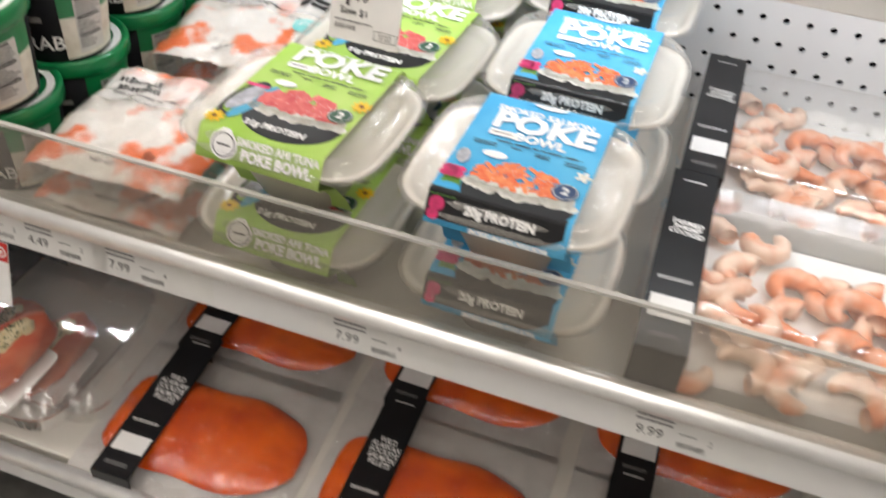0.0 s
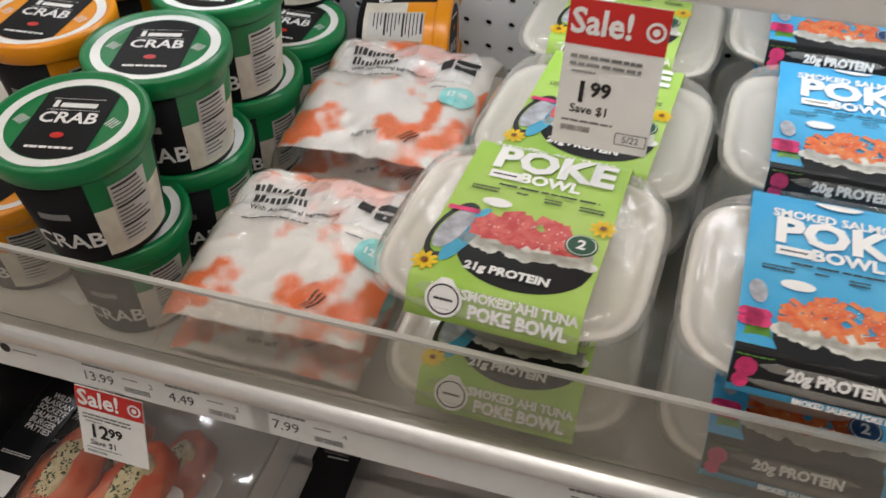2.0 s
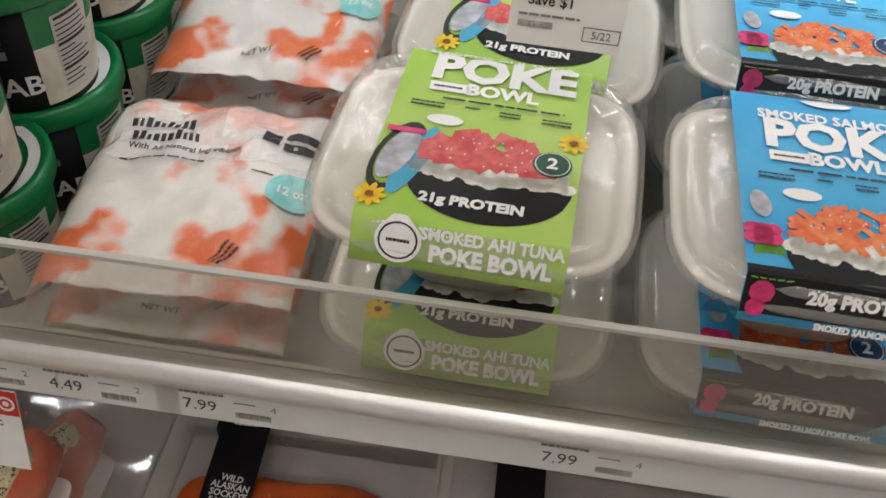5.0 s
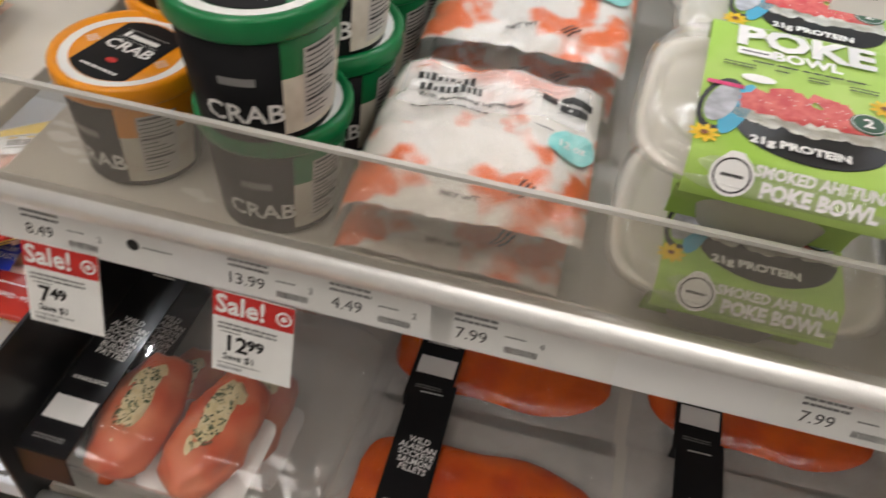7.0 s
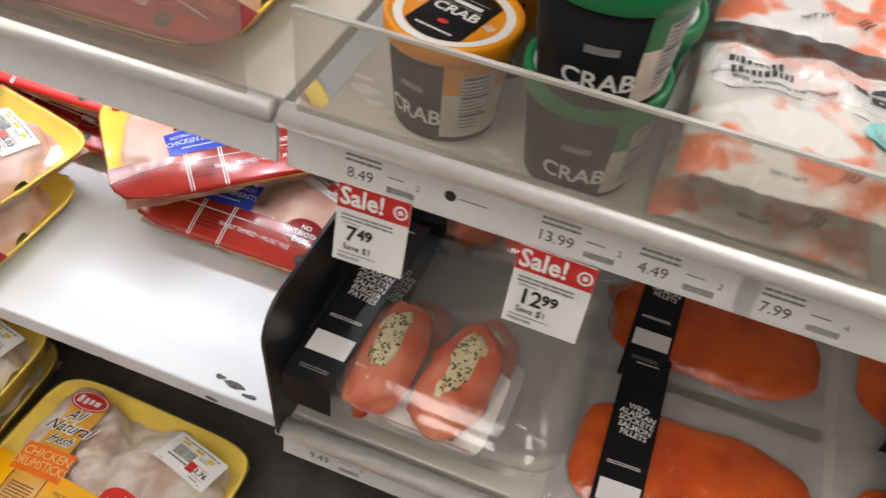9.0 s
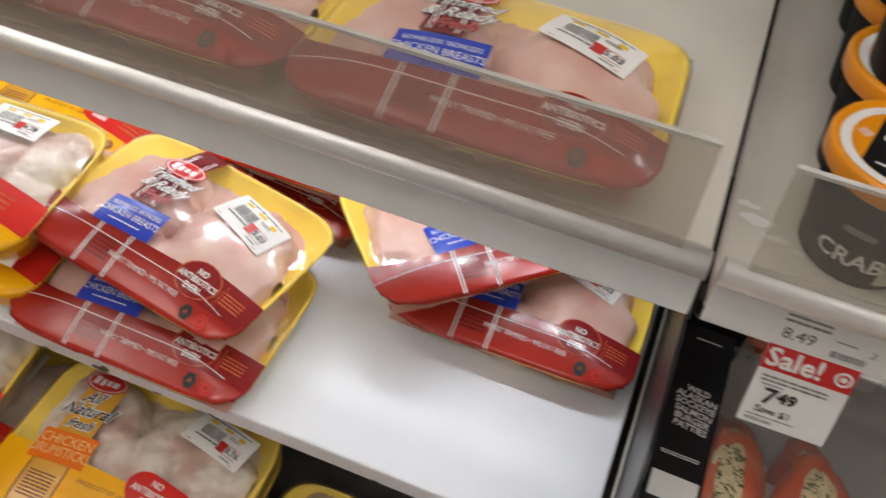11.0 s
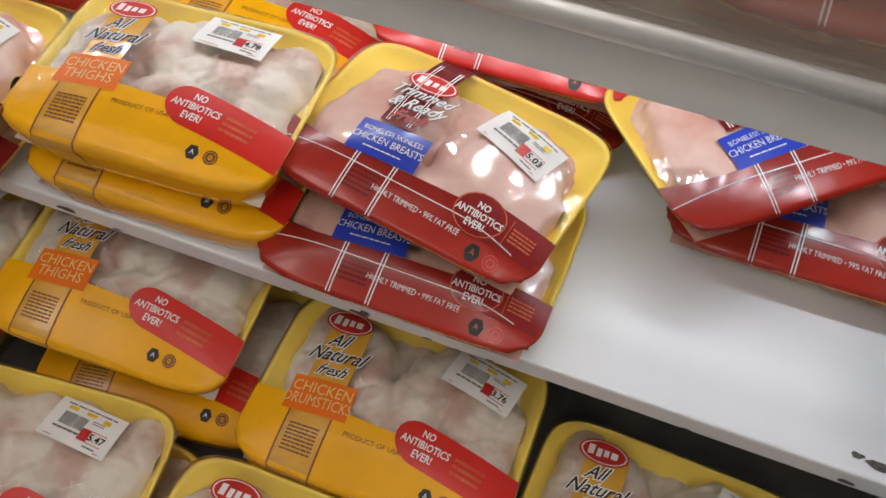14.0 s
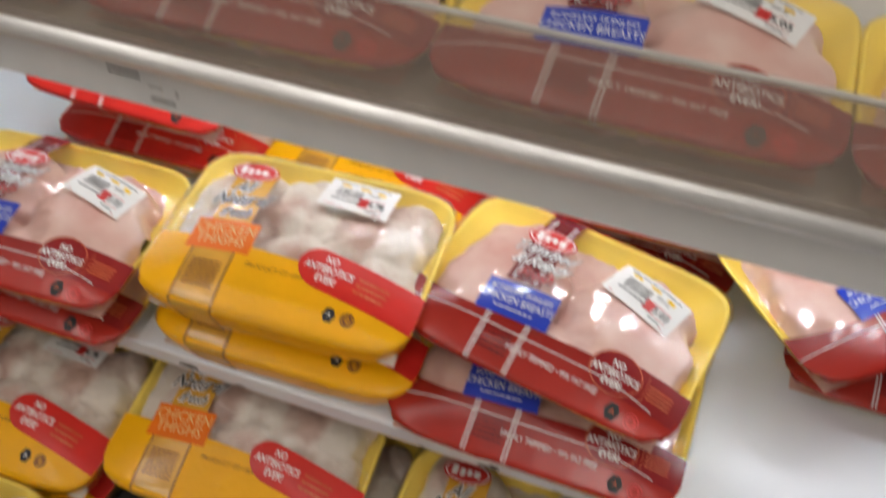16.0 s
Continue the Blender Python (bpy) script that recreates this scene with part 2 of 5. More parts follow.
def block(bm, x0, x1, y0, y1, z0, z1, bevel=0.0):
    r = bmesh.ops.create_cube(bm, size=1.0)
    bmesh.ops.transform(bm, verts=r["verts"], matrix=Matrix.Translation(((x0 + x1) / 2, (y0 + y1) / 2, (z0 + z1) / 2)) @ Matrix.Diagonal((x1 - x0, y1 - y0, z1 - z0, 1)))
    if bevel:
        edges = list({e for v in r["verts"] for e in v.link_edges})
        bmesh.ops.bevel(bm, geom=edges, offset=bevel, segments=2, affect="EDGES", profile=0.5)
    return bm


def slab(name, x0, x1, y0, y1, z0, z1, material, parent=None, label="", bevel=0.0):
    return part(name, block(bmesh.new(), x0, x1, y0, y1, z0, z1, bevel), material, parent, label)


def structure(ob, label):
    return tagged(ob, label, "", "", "structure")


def outline(L, W, n=4.5, count=48):
    """A rounded rectangle as points on a superellipse."""
    pts = []
    for k in range(count):
        a = 2 * math.pi * k / count
        c, s = math.cos(a), math.sin(a)
        pts.append((L / 2 * math.copysign(abs(c) ** (2 / n), c), W / 2 * math.copysign(abs(s) ** (2 / n), s)))
    return pts


def loft(rings, cap0=True, cap1=True):
    n = len(rings[0])
    verts = [p for r in rings for p in r]
    faces = [(k * n + i, k * n + (i + 1) % n, (k + 1) * n + (i + 1) % n, (k + 1) * n + i) for k in range(len(rings) - 1) for i in range(n)]
    if cap0:
        faces.append(tuple(reversed(range(n))))
    if cap1:
        faces.append(tuple(range((len(rings) - 1) * n, len(rings) * n)))
    return verts, faces


def rings(L, W, levels, n=4.5, count=48):
    """Levels of (scale, z) round one outline; a scale may be a pair."""
    base = outline(L, W, n, count)
    out = []
    for s, z in levels:
        sx, sy = s if isinstance(s, tuple) else (s, s)
        out.append([(x * sx, y * sy, z) for x, y in base])
    return out


TEXTS = {}


def letters(text, size, bold=0.0, squeeze=1.0, shear=0.0):
    """Flat letters about the middle: points and faces."""
    key = (text, size, bold, squeeze, shear)
    if key not in TEXTS:
        cu = bpy.data.curves.new("letters", "FONT")
        cu.body, cu.size, cu.align_x, cu.align_y, cu.resolution_u, cu.offset, cu.shear = text, size, "CENTER", "CENTER", 2, bold, shear
        ob = bpy.data.objects.new("letters", cu)
        scene.collection.objects.link(ob)
        me = bpy.data.meshes.new_from_object(ob.evaluated_get(bpy.context.evaluated_depsgraph_get()))
        TEXTS[key] = ([(v.co.x * squeeze, v.co.y) for v in me.vertices], [tuple(p.vertices) for p in me.polygons])
        bpy.data.objects.remove(ob)
        bpy.data.curves.remove(cu)
        bpy.data.meshes.remove(me)
    return TEXTS[key]


class Print:
    """Gathers flat shapes, turned and moved, and lays them on a surface: lay(x, y, lift) gives a point."""

    def __init__(self, lay, lift=0.0006):
        self.lay, self.lift, self.v, self.f = lay, lift, [], []

    def add(self, pts, faces, at=(0, 0), turn=0.0):
        c, s, k = math.cos(radians(turn)), math.sin(radians(turn)), len(self.v)
        self.v += [(at[0] + c * x - s * y, at[1] + s * x + c * y) for x, y in pts]
        self.f += [tuple(i + k for i in f) for f in faces]
        return self

    def text(self, words, size, at, turn=0.0, bold=0.0, squeeze=1.0, shear=0.0):
        return self.add(*letters(words, size, bold, squeeze, shear), at, turn)

    def patch(self, x0, x1, low, high, nx=12, ny=6, at=(0, 0), turn=0.0):
        """A sheet between two edges low(x) and high(x), or two numbers."""
        lo = low if callable(low) else (lambda x: low)
        hi = high if callable(high) else (lambda x: high)
        pts = [(x, lo(x) + (hi(x) - lo(x)) * j / ny) for i in range(nx + 1) for x in [x0 + (x1 - x0) * ((0.5 - 0.5 * math.cos(math.pi * i / nx)) if nx >= 40 else i / nx)] for j in range(ny + 1)]
        faces = [(i * (ny + 1) + j, (i + 1) * (ny + 1) + j, (i + 1) * (ny + 1) + j + 1, i * (ny + 1) + j + 1) for i in range(nx) for j in range(ny)]
        return self.add(pts, faces, at, turn)

    def disc(self, rx, ry, at, turn=0.0, count=20, rows=3, inner=0.0):
        pts = [(rx * q * math.cos(2 * math.pi * i / count), ry * q * math.sin(2 * math.pi * i / count)) for r in range(rows + 1) for q in [inner + (1 - inner) * r / rows] for i in range(count)]
        faces = [(r * count + i, (r + 1) * count + i, (r + 1) * count + (i + 1) % count, r * count + (i + 1) % count) for r in range(rows) for i in range(count)]
        return self.add(pts, faces, at, turn)

    def bars(self, w, h, lines, at, turn=0.0, seed=1):
        """Lines of writing too small to read."""
        rnd = random.Random(seed)
        step = h / lines
        for k in range(lines):
            x, y = -w / 2, h / 2 - (k + 0.5) * step
            while x < w / 2:
                b = min(rnd.uniform(0.08, 0.22) * w, w / 2 - x)
                self.patch(x, x + b * 0.86, y - step * 0.24, y + step * 0.24, 1, 1, *self._turned(at, turn))
                x += b
        return self

    def code(self, w, h, at, turn=0.0, seed=3):
        """A bar code."""
        rnd = random.Random(seed)
        x = -w / 2
        while x < w / 2:
            b = rnd.choice((0.008, 0.014, 0.022)) * w
            self.patch(x, min(x + b, w / 2), -h / 2, h / 2, 1, 1, at, turn)
            x += b + rnd.choice((0.009, 0.016)) * w
        return self

    @staticmethod
    def _turned(at, turn):
        return at, turn

    def done(self, name, material, parent, label=""):
        return raw(name, [self.lay(x, y, self.lift) for x, y in self.v], self.f, material, parent, label, name in ("printed_film", "claim_banner", "stripe"))

# ---------------------------------------------------------------- the store and the two cases
X0, X1 = -1.95, 0.98
structure(slab("floor", -5, 5, -4, 1.2, -0.05, 0.0, "floor"), "worn grey vinyl store floor")
structure(slab("ceiling", -5, 5, -4, 1.2, CEIL, CEIL + 0.05, "ceiling"), "white panelled store ceiling")
structure(slab("wall_south", -5, 5, -4.05, -4.0, 0, CEIL, "wall"), "plain painted store wall across the aisle")
structure(slab("wall_north", -5, 5, 0.62, 0.70, 0, CEIL, "wall"), "plain painted wall behind the cases")
structure(slab("wall_west", -5.05, -5, -4, 0.62, 0, CEIL, "wall"), "plain painted store wall")
structure(slab("wall_east", 5, 5.05, -4, 0.62, 0, CEIL, "wall"), "plain painted store wall")
# housings for the unseen lamps, the added far row included
for x, y in [(a, b) for a in (-2.4, -0.6, 1.2) for b in (-0.9, -2.6)]:
    lamp = thing("ceiling_light", "white panel light set in the unseen store ceiling", "light", "ceiling lights", pose(x, y, CEIL - 0.06))
    slab("frame", -0.28, 0.28, -0.58, 0.58, 0.02, 0.058, "case", lamp, "", 0.004)
    slab("diffuser", -0.25, 0.25, -0.55, 0.55, 0.012, 0.02, "tube", lamp, "glowing white diffuser")
case = thing("refrigerated_case", "open refrigerated display case of pale enamel", "display case", "", pose(0, 0, 0))
slab("base", X0, X1, -0.36, 0.5, 0.06, DECK - 0.03, "case", case)
slab("bumper", X0, X1, -0.40, -0.36, 0.10, 0.47, "dark", case, "black rubber bumper", 0.008)
slab("plinth", X0, X1, -0.30, 0.5, 0.0, 0.06, "dark", case)
slab("deck", X0 + 0.03, X1 - 0.03, -0.36, BACK - 0.01, DECK - 0.03, DECK, "deck", case, "dark steel bottom deck")
slab("end_panel", X0, X0 + 0.03, -0.36, 0.5, DECK - 0.03, 1.95, "case", case)
slab("end_panel", X1 - 0.03, X1, -0.36, 0.5, DECK - 0.03, 1.95, "case", case)
slab("canopy", X0, X1, -0.06, 0.5, 1.95, 2.08, "case", case, "", 0.01)
slab("lamp_tube", X0 + 0.1, X1 - 0.1, -0.05, -0.02, 1.925, 1.948, "tube", case, "glowing canopy lamp", 0.004)
# sheet coloured near-black so the air holes look shaded inside
slab("hole_shade_sheet", X0 + 0.03, X1 - 0.03, BACK + 0.012, 0.5, DECK, 1.95, "hole", case)


M["divider"] = mat("black_divider_plastic", (0.016, 0.016, 0.017), 0.35, vary=0.2, scale=20)


def perforated(x0, x1, z0, z1, dx, dz, r, ox, oz):
    """A sheet with a grid of round holes that go through it."""
    v, f = [], []
    nx, nz = int((x1 - x0) / dx), int((z1 - z0) / dz)
    for i in range(nx):
        for j in range(nz):
            cx, cz, k = x0 + (i + 0.5) * dx, z0 + (j + 0.5) * dz, len(v)
            for q in range(8):
                a = math.pi / 8 + q * math.pi / 4
                ex = math.copysign(1, math.cos(a)) if abs(math.cos(a)) > abs(math.sin(a)) else math.cos(a) / abs(math.sin(a))
                ez = math.copysign(1, math.sin(a)) if abs(math.sin(a)) > abs(math.cos(a)) else math.sin(a) / abs(math.cos(a))
                v += [(cx + ex * dx / 2, BACK, cz + ez * dz / 2), (cx + r * math.cos(a), BACK, cz + r * math.sin(a)), (cx + r * math.cos(a), BACK + 0.004, cz + r * math.sin(a))]
            for q in range(8):
                a, b = k + 3 * q, k + 3 * ((q + 1) % 8)
                f += [(a, b, b + 1, a + 1), (a + 1, b + 1, b + 2, a + 2)]
            # corners of the cell
            for q, (sx, sz) in ((0, (1, 1)), (2, (-1, 1)), (4, (-1, -1)), (6, (1, -1))):
                v.append((cx + sx * dx / 2, BACK, cz + sz * dz / 2))
                f.append((k + 3 * q, len(v) - 1, k + 3 * ((q + 1) % 8)))
    return v, f


raw("back_panel", *perforated(SEAM, 0.66, PAN - 0.012, 1.27, 0.0227, 0.0258, 0.0036, 0, 0), "panel", case, "white back panel with round air holes")
slab("back_panel", X0 + 0.03, SEAM, BACK, BACK + 0.01, DECK, 1.95, "panel", case)
slab("back_panel", SEAM, X1 - 0.03, BACK, BACK + 0.01, 1.262, 1.95, "panel", case)
slab("back_panel", SEAM, X1 - 0.03, BACK, BACK + 0.01, DECK, PAN - 0.013, "panel", case)
slab("back_panel", 0.655, X1 - 0.03, BACK, BACK + 0.01, PAN - 0.013, 1.262, "panel", case)
plate = bmesh.new()
pr = [(-0.050, LOW - 0.0035), (0.44, LOW - 0.0035), (0.44, 0.835)] + [(-0.028 - 0.032 * math.sin(a), 0.803 + 0.032 * math.cos(a)) for a in [k * math.pi / 12 for k in range(7)]]
vs = [[plate.verts.new((x, y, z)) for y, z in pr] for x in (-0.3355, -0.3325)]
plate.faces.new(vs[0]), plate.faces.new(list(reversed(vs[1])))
for k in range(len(pr)):
    plate.faces.new((vs[0][k], vs[1][k], vs[1][(k + 1) % len(pr)], vs[0][(k + 1) % len(pr)]))
bmesh.ops.recalc_face_normals(plate, faces=plate.faces)
tagged(part("divider_plate", plate, "divider"), "upright black plastic divider plate with rounded corner", "divider")
slab("upright", SEAM - 0.012, SEAM + 0.012, 0.40, BACK, DECK, 1.95, "dark", case, "dark slotted upright")


def nose(x0, x1, y, z, ry=0.011, rz=0.0125, count=14):
    """A rounded rail along the front of a shelf."""
    prof = [(y + ry * math.cos(2 * math.pi * k / count), z + rz * math.sin(2 * math.pi * k / count)) for k in range(count)]
    return loft([[(x, a, b) for a, b in prof] for x in (x0, x1)])


def shelf(name, x0, x1, yf, z, slab_mat, strip_mat, label, fence=True, gap=(0, 0), rail="alu", fence_mat="acrylic", sunk=0.0):
    ob = thing(name, label, "shelf")
    slab("board", x0, x1, yf + 0.012, BACK - 0.002, z - sunk - 0.014, z - sunk, slab_mat, ob, "", 0.002)
    if sunk:
        slab("lip", x0, x1, yf + 0.0085, yf + 0.0115, z - sunk - 0.014, z - 0.001, slab_mat, ob, "turned-up front lip of the shelf pan")
    raw("rail", *nose(x0, x1, yf - 0.005, z + 0.001, 0.0092, 0.0090), rail, ob, "round aluminium front rail", True)
    bm = block(bmesh.new(), x0, x1, -0.0022, 0.0022, -0.019, 0.0145, 0.001)
    bmesh.ops.transform(bm, verts=bm.verts, matrix=pose(0, yf + 0.0005, z - 0.027, -6))
    part("price_strip", bm, strip_mat, ob, "pale plastic price strip")
    if fence:
        a, b = x0 + gap[0], x1 - gap[1]
        slab("fence", a, b, yf - 0.0078, yf - 0.0050, z + 0.010, z + 0.0845, fence_mat, ob, "clear acrylic front fence")
        slab("fence_edge", a, b, yf - 0.0082, yf - 0.0046, z + 0.0845, z + 0.0870, "edge", ob, "cut edge of the acrylic fence")
    return ob


M["edge"] = mat("acrylic_edge", (0.60, 0.58, 0.53), 0.25, vary=0.05, scale=30, alpha=0.8)
shelf("seafood_shelf", SEAM + 0.004, X1 - 0.03, 0.0, SHELF, "shelf", "strip", "pale enamel shelf of packed seafood with clear fence", True, (0.012, 0), "alu", "acrylic", SHELF - PAN)
shelf("meat_shelf", X0 + 0.03, SEAM - 0.004, 0.0, SHELF, "shelf", "strip2", "pale enamel shelf of packed meat with clear fence", True, (0, 0.018), "alu", "haze")
shelf("lower_seafood_shelf", SEAM + 0.004, X1 - 0.03, -0.036, LOW - 0.004, "shelf", "strip", "pale lower shelf of packed salmon", False)
shelf("top_seafood_shelf", SEAM + 0.004, X1 - 0.03, 0.12, 1.27, "shelf", "strip", "pale enamel shelf above the seafood", True)
ws = thing("white_shelf", "glossy white enamel shelf with chipped front edge, half empty", "shelf")
slab("board", X0 + 0.03, SEAM - 0.004, -0.036, BACK - 0.002, LOW - 0.022, LOW, "white", ws, "", 0.0025)


def chips(name, parent, spots, y, top, seed):
    r2 = random.Random(seed)
    v, f = [], []
    for x, z, w, h in spots:
        k, n = len(v), 9
        for q in range(n):
            a, s = 2 * math.pi * q / n, r2.uniform(0.55, 1.1)
            v.append((x + w * s * math.cos(a), z + h * s * math.sin(a), LOW + 0.0004) if top else (x + w * s * math.cos(a), y, z + h * s * math.sin(a)))
        f.append(tuple(range(k, k + n)))
    return raw(name, v, f, "chip", parent, "dark chips in the enamel")


for spot in ([(-0.806, LOW - 0.016, 0.012, 0.003), (-0.80, LOW - 0.012, 0.006, 0.003), (-0.745, LOW - 0.018, 0.005, 0.0015), (-0.865, LOW - 0.017, 0.006, 0.0013), (-1.09, LOW - 0.012, 0.012, 0.004),
                  (-1.04, LOW - 0.017, 0.006, 0.0015), (-0.69, LOW - 0.018, 0.004, 0.0013), (-0.41, LOW - 0.014, 0.008, 0.0035), (-0.53, LOW - 0.018, 0.004, 0.001)]):
    chips("chip", ws, [spot], -0.0366, False, int(-100 * spot[0]))
for spot in ((-0.392, -0.024, 0.013, 0.005), (-0.374, -0.029, 0.009, 0.003), (-0.409, -0.020, 0.006, 0.003)):
    chips("chip", ws, [spot], 0, True, int(-1000 * spot[0]))
bar = thing("led_bar", "slim LED light bar fixed under the meat shelf", "light")
slab("housing", -1.52, -0.38, 0.177, 0.203, 0.932, SHELF - 0.021, "alu", bar)
for k in range(19):
    slab("diode", -1.5245 + k * 0.060, -1.5155 + k * 0.060, 0.186, 0.194, 0.9285, 0.9315, "led", bar)

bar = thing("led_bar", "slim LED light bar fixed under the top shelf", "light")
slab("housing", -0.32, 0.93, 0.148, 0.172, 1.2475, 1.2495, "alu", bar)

# ---------------------------------------------------------------- price strips and signs


def on_strip(y, z):
    """Places on the leaning face of a price strip."""
    c, s = math.cos(radians(-6)), math.sin(radians(-6))
    return lambda x, v, lift: (x, y + 0.0005 - (0.0025 + lift) * c - v * s, z - 0.027 + v * c - 0.0025 * s)


M["soft_ink"] = mat("faded_black_ink", (0.075, 0.072, 0.07), 0.55, vary=0.2)


def strip_label(x, price, y, z, wide=0.10, seed=1, dot=False):
    lay = on_strip(y, z)
    ob = thing("price_label", "white paper shelf price label with black print", "price label", "shelf price labels")
    pl = Print(lay, 0.0002).patch(-wide / 2 + x + 0.03, wide / 2 + x + 0.03, -0.0165, 0.0165, 2, 2).done("label_paper", "paper", ob)
    p = Print(lay, 0.0006).text(price, 0.0125, (x, -0.006), 0, 0.0, 0.92)
    p.done("price", "soft_ink", pl)
    p = Print(lay, 0.0006).bars(0.026, 0.0085, 2, (x + 0.002, 0.0065), 0, seed).bars(0.012, 0.0022, 1, (x + 0.026, 0.0), 0, seed + 1)
    p.code(0.02, 0.005, (x + 0.030, -0.010), 0, seed)
    p.text("4" if price == "7.99" else "2", 0.007, (x + 0.042, -0.002))
    p.done("small_print", "grey_ink", pl)
    return ob


for x, price in ((-0.281, "8.49"), (-0.142, "13.99"), (-0.077, "4.49"), (0.0, "7.99"), (0.199, "7.99"), (0.43, "9.99")):
    strip_label(x, price, 0, SHELF, 0.062 if price == "13.99" else 0.07 if price == "4.49" else 0.11, int(100 * abs(x)) + 2)
strip_label(0.30, "4.19", 0.12, 1.27, 0.12, 5)
strip_label(0.155, "2.99", 0.12, 1.27, 0.12, 9)
strip_label(-0.30, "9.49", -0.036, LOW - 0.004, 0.11, 6)
strip_label(-1.09, "", 0, SHELF, 0.001, 4)


def sale_sign(x, y, z, w, h, price, cents, saving, tilt, turn=0.0, extra=""):
    ob = thing("sale_sign", "white card sale sign with red header, hung on a price strip", "sign", "sale signs", pose(x, y, z, tilt, turn, 0))
    slab("card", -w / 2, w / 2, 0, 0.0008, -h, 0, "paper", ob)

    def lay(a, b, lift):
        return (a, -lift, b)
    head = 0.30 * h
    Print(lay, 0.0004).patch(-w / 2, w / 2, -head, 0, 1, 1).done("header", "red_ink", ob, "red header band")
    k = w / 0.052
    Print(lay, 0.0008).text("Sale!", 0.0185 * k, (-0.008 * k, -head * 0.50), 0, 0.0005 * k, 0.95).disc(0.0052 * k, 0.0052 * k, (0.0195 * k, -head * 0.5), inner=0.7, rows=1).disc(0.002 * k, 0.002 * k, (0.0195 * k, -head * 0.5), rows=1).done("header_print", "white_ink", ob)
    n = len(price)
    p = Print(lay, 0.0008).text(price, 0.0165 * k, (-0.0165 * k + 0.003 * k * n, -0.62 * h), 0, 0.0004).text(cents, 0.0110 * k, (-0.0035 * k + 0.006 * k * (n - 1), -0.592 * h), 0, 0.0004)
    low = 0.735 if h > 0.07 else 0.79
    p.text(saving, 0.0068 * k, (-0.008 * k, -low * h), 0, 0.0001)
    if extra:
        p.text(extra, 0.0052 * k, (0.0165 * k, -0.90 * h))
        for a, b, c, d in ((0.008, 0.025, -0.94, -0.935), (0.008, 0.025, -0.86, -0.855), (0.008, 0.0084, -0.94, -0.855), (0.0246, 0.025, -0.94, -0.855)):
            p.patch(a * k, b * k, c * h, d * h, 1, 1)
    p.done("price", "ink", ob)
    Print(lay, 0.0008).bars(0.038 * k, 0.10 * h, 2, (-0.003 * k, -0.40 * h), 0, 3).bars(0.013 * k, 0.03 * h, 1, (-0.014 * k, -0.475 * h), 0, 4).done("small_print", "grey_ink", ob)
    Print(lay, 0.0008).bars(0.028 * k, 0.03 * h, 1, (-0.008 * k, -(low + 0.085) * h), 0, 5).code(0.016 * k, 0.04 * h, (-0.014 * k, -(low + 0.14) * h)).done("small_print", "grey_ink", ob)
    return ob


sale_sign(0.170, 0.1125, 1.2215, 0.052, 0.080, "1", "99", "Save $1", -13, 1, "5/22")
sale_sign(-0.268, -0.006, 0.944, 0.054, 0.062, "7", "49", "Save $1", -14, -1)
sale_sign(-0.136, -0.006, 0.941, 0.054, 0.062, "12", "99", "Save $1", -14, 1)

# ---------------------------------------------------------------- chicken trays
TL, TW, TN = 0.248, 0.180, 6.5
YELLOW_PACK = dict(rim=0.033, dome=0.0135, power=2.6, foot=0.91)
RED_PACK = dict(rim=0.0255, dome=0.0200, power=2.2, foot=0.70)
PACK = dict(YELLOW_PACK)


def radius(x, y, L, W, n=TN):
    return (abs(2 * x / L) ** n + abs(2 * y / W) ** n) ** (1 / n)


def film_height(x, y):
    r = min(radius(x, y, TL, TW), 1.0)
    return PACK["rim"] + PACK["dome"] * (1 - r ** PACK["power"])


def front_edge(x):
    return -TW / 2 * max(1e-6, 1 - min(abs(2 * x / TL), 0.9999) ** TN) ** (1 / TN)


def film_lay(x, y, lift):
    """On the film's top, and over the front edge down the tray's wall."""
    e = front_edge(x)
    if y >= e:
        return (x, y, film_height(x, y) + lift)
    d = e - y
    k = (1 - PACK["foot"]) / PACK["rim"] * min(d, PACK["rim"] * 0.95)
    return (x * (1 - k), e * (1 - k) - lift * 1.5, PACK["rim"] - min(d, PACK["rim"] * 0.95) - lift * 0.8)


def meat(lumps, seed, fold=0.0026):
    """A bed of lumps of meat under the film: (x, y, rx, ry, turn, height)."""
    nx, ny, v, f = 78, 58, [], []
    noise_off = Vector((seed * 3.1, seed * 1.7, 0))
    for i in range(nx + 1):
        for j in range(ny + 1):
            x, y = (i / nx - 0.5) * TL * 0.90, (j / ny - 0.5) * TW * 0.90
            px, py, z = x, y, 0.010
            w = Vector((x, y, 0.3)) * 34 + noise_off
            x, y = x + 0.011 * noise.noise(w), y + 0.011 * noise.noise(w + Vector((7, 3, 1)))
            for cx, cy, rx, ry, turn, h in lumps:
                c, s = math.cos(radians(turn)), math.sin(radians(turn))
                a, b = (c * (x - cx) + s * (y - cy)) / rx, (c * (y - cy) - s * (x - cx)) / ry
                q = a * a + b * b
                if q < 1:
                    z = max(z, 0.012 + h * (1 - q) ** 0.28)
            x, y = px, py
            z += 0.0016 * noise.noise(Vector((x, y, 0)) * 60 + noise_off) - fold * (1 - min(1.0, 5 * abs(noise.noise(Vector((x, y, 0)) * 24 + noise_off * 2)))) + 0.0012 * noise.noise(Vector((x, y, 0)) * 170 + noise_off)
            v.append((x, y, min(z, film_height(x, y) - 0.0012)))
    f = [(i * (ny + 1) + j, (i + 1) * (ny + 1) + j, (i + 1) * (ny + 1) + j + 1, i * (ny + 1) + j + 1) for i in range(nx) for j in range(ny)]
    return v, f


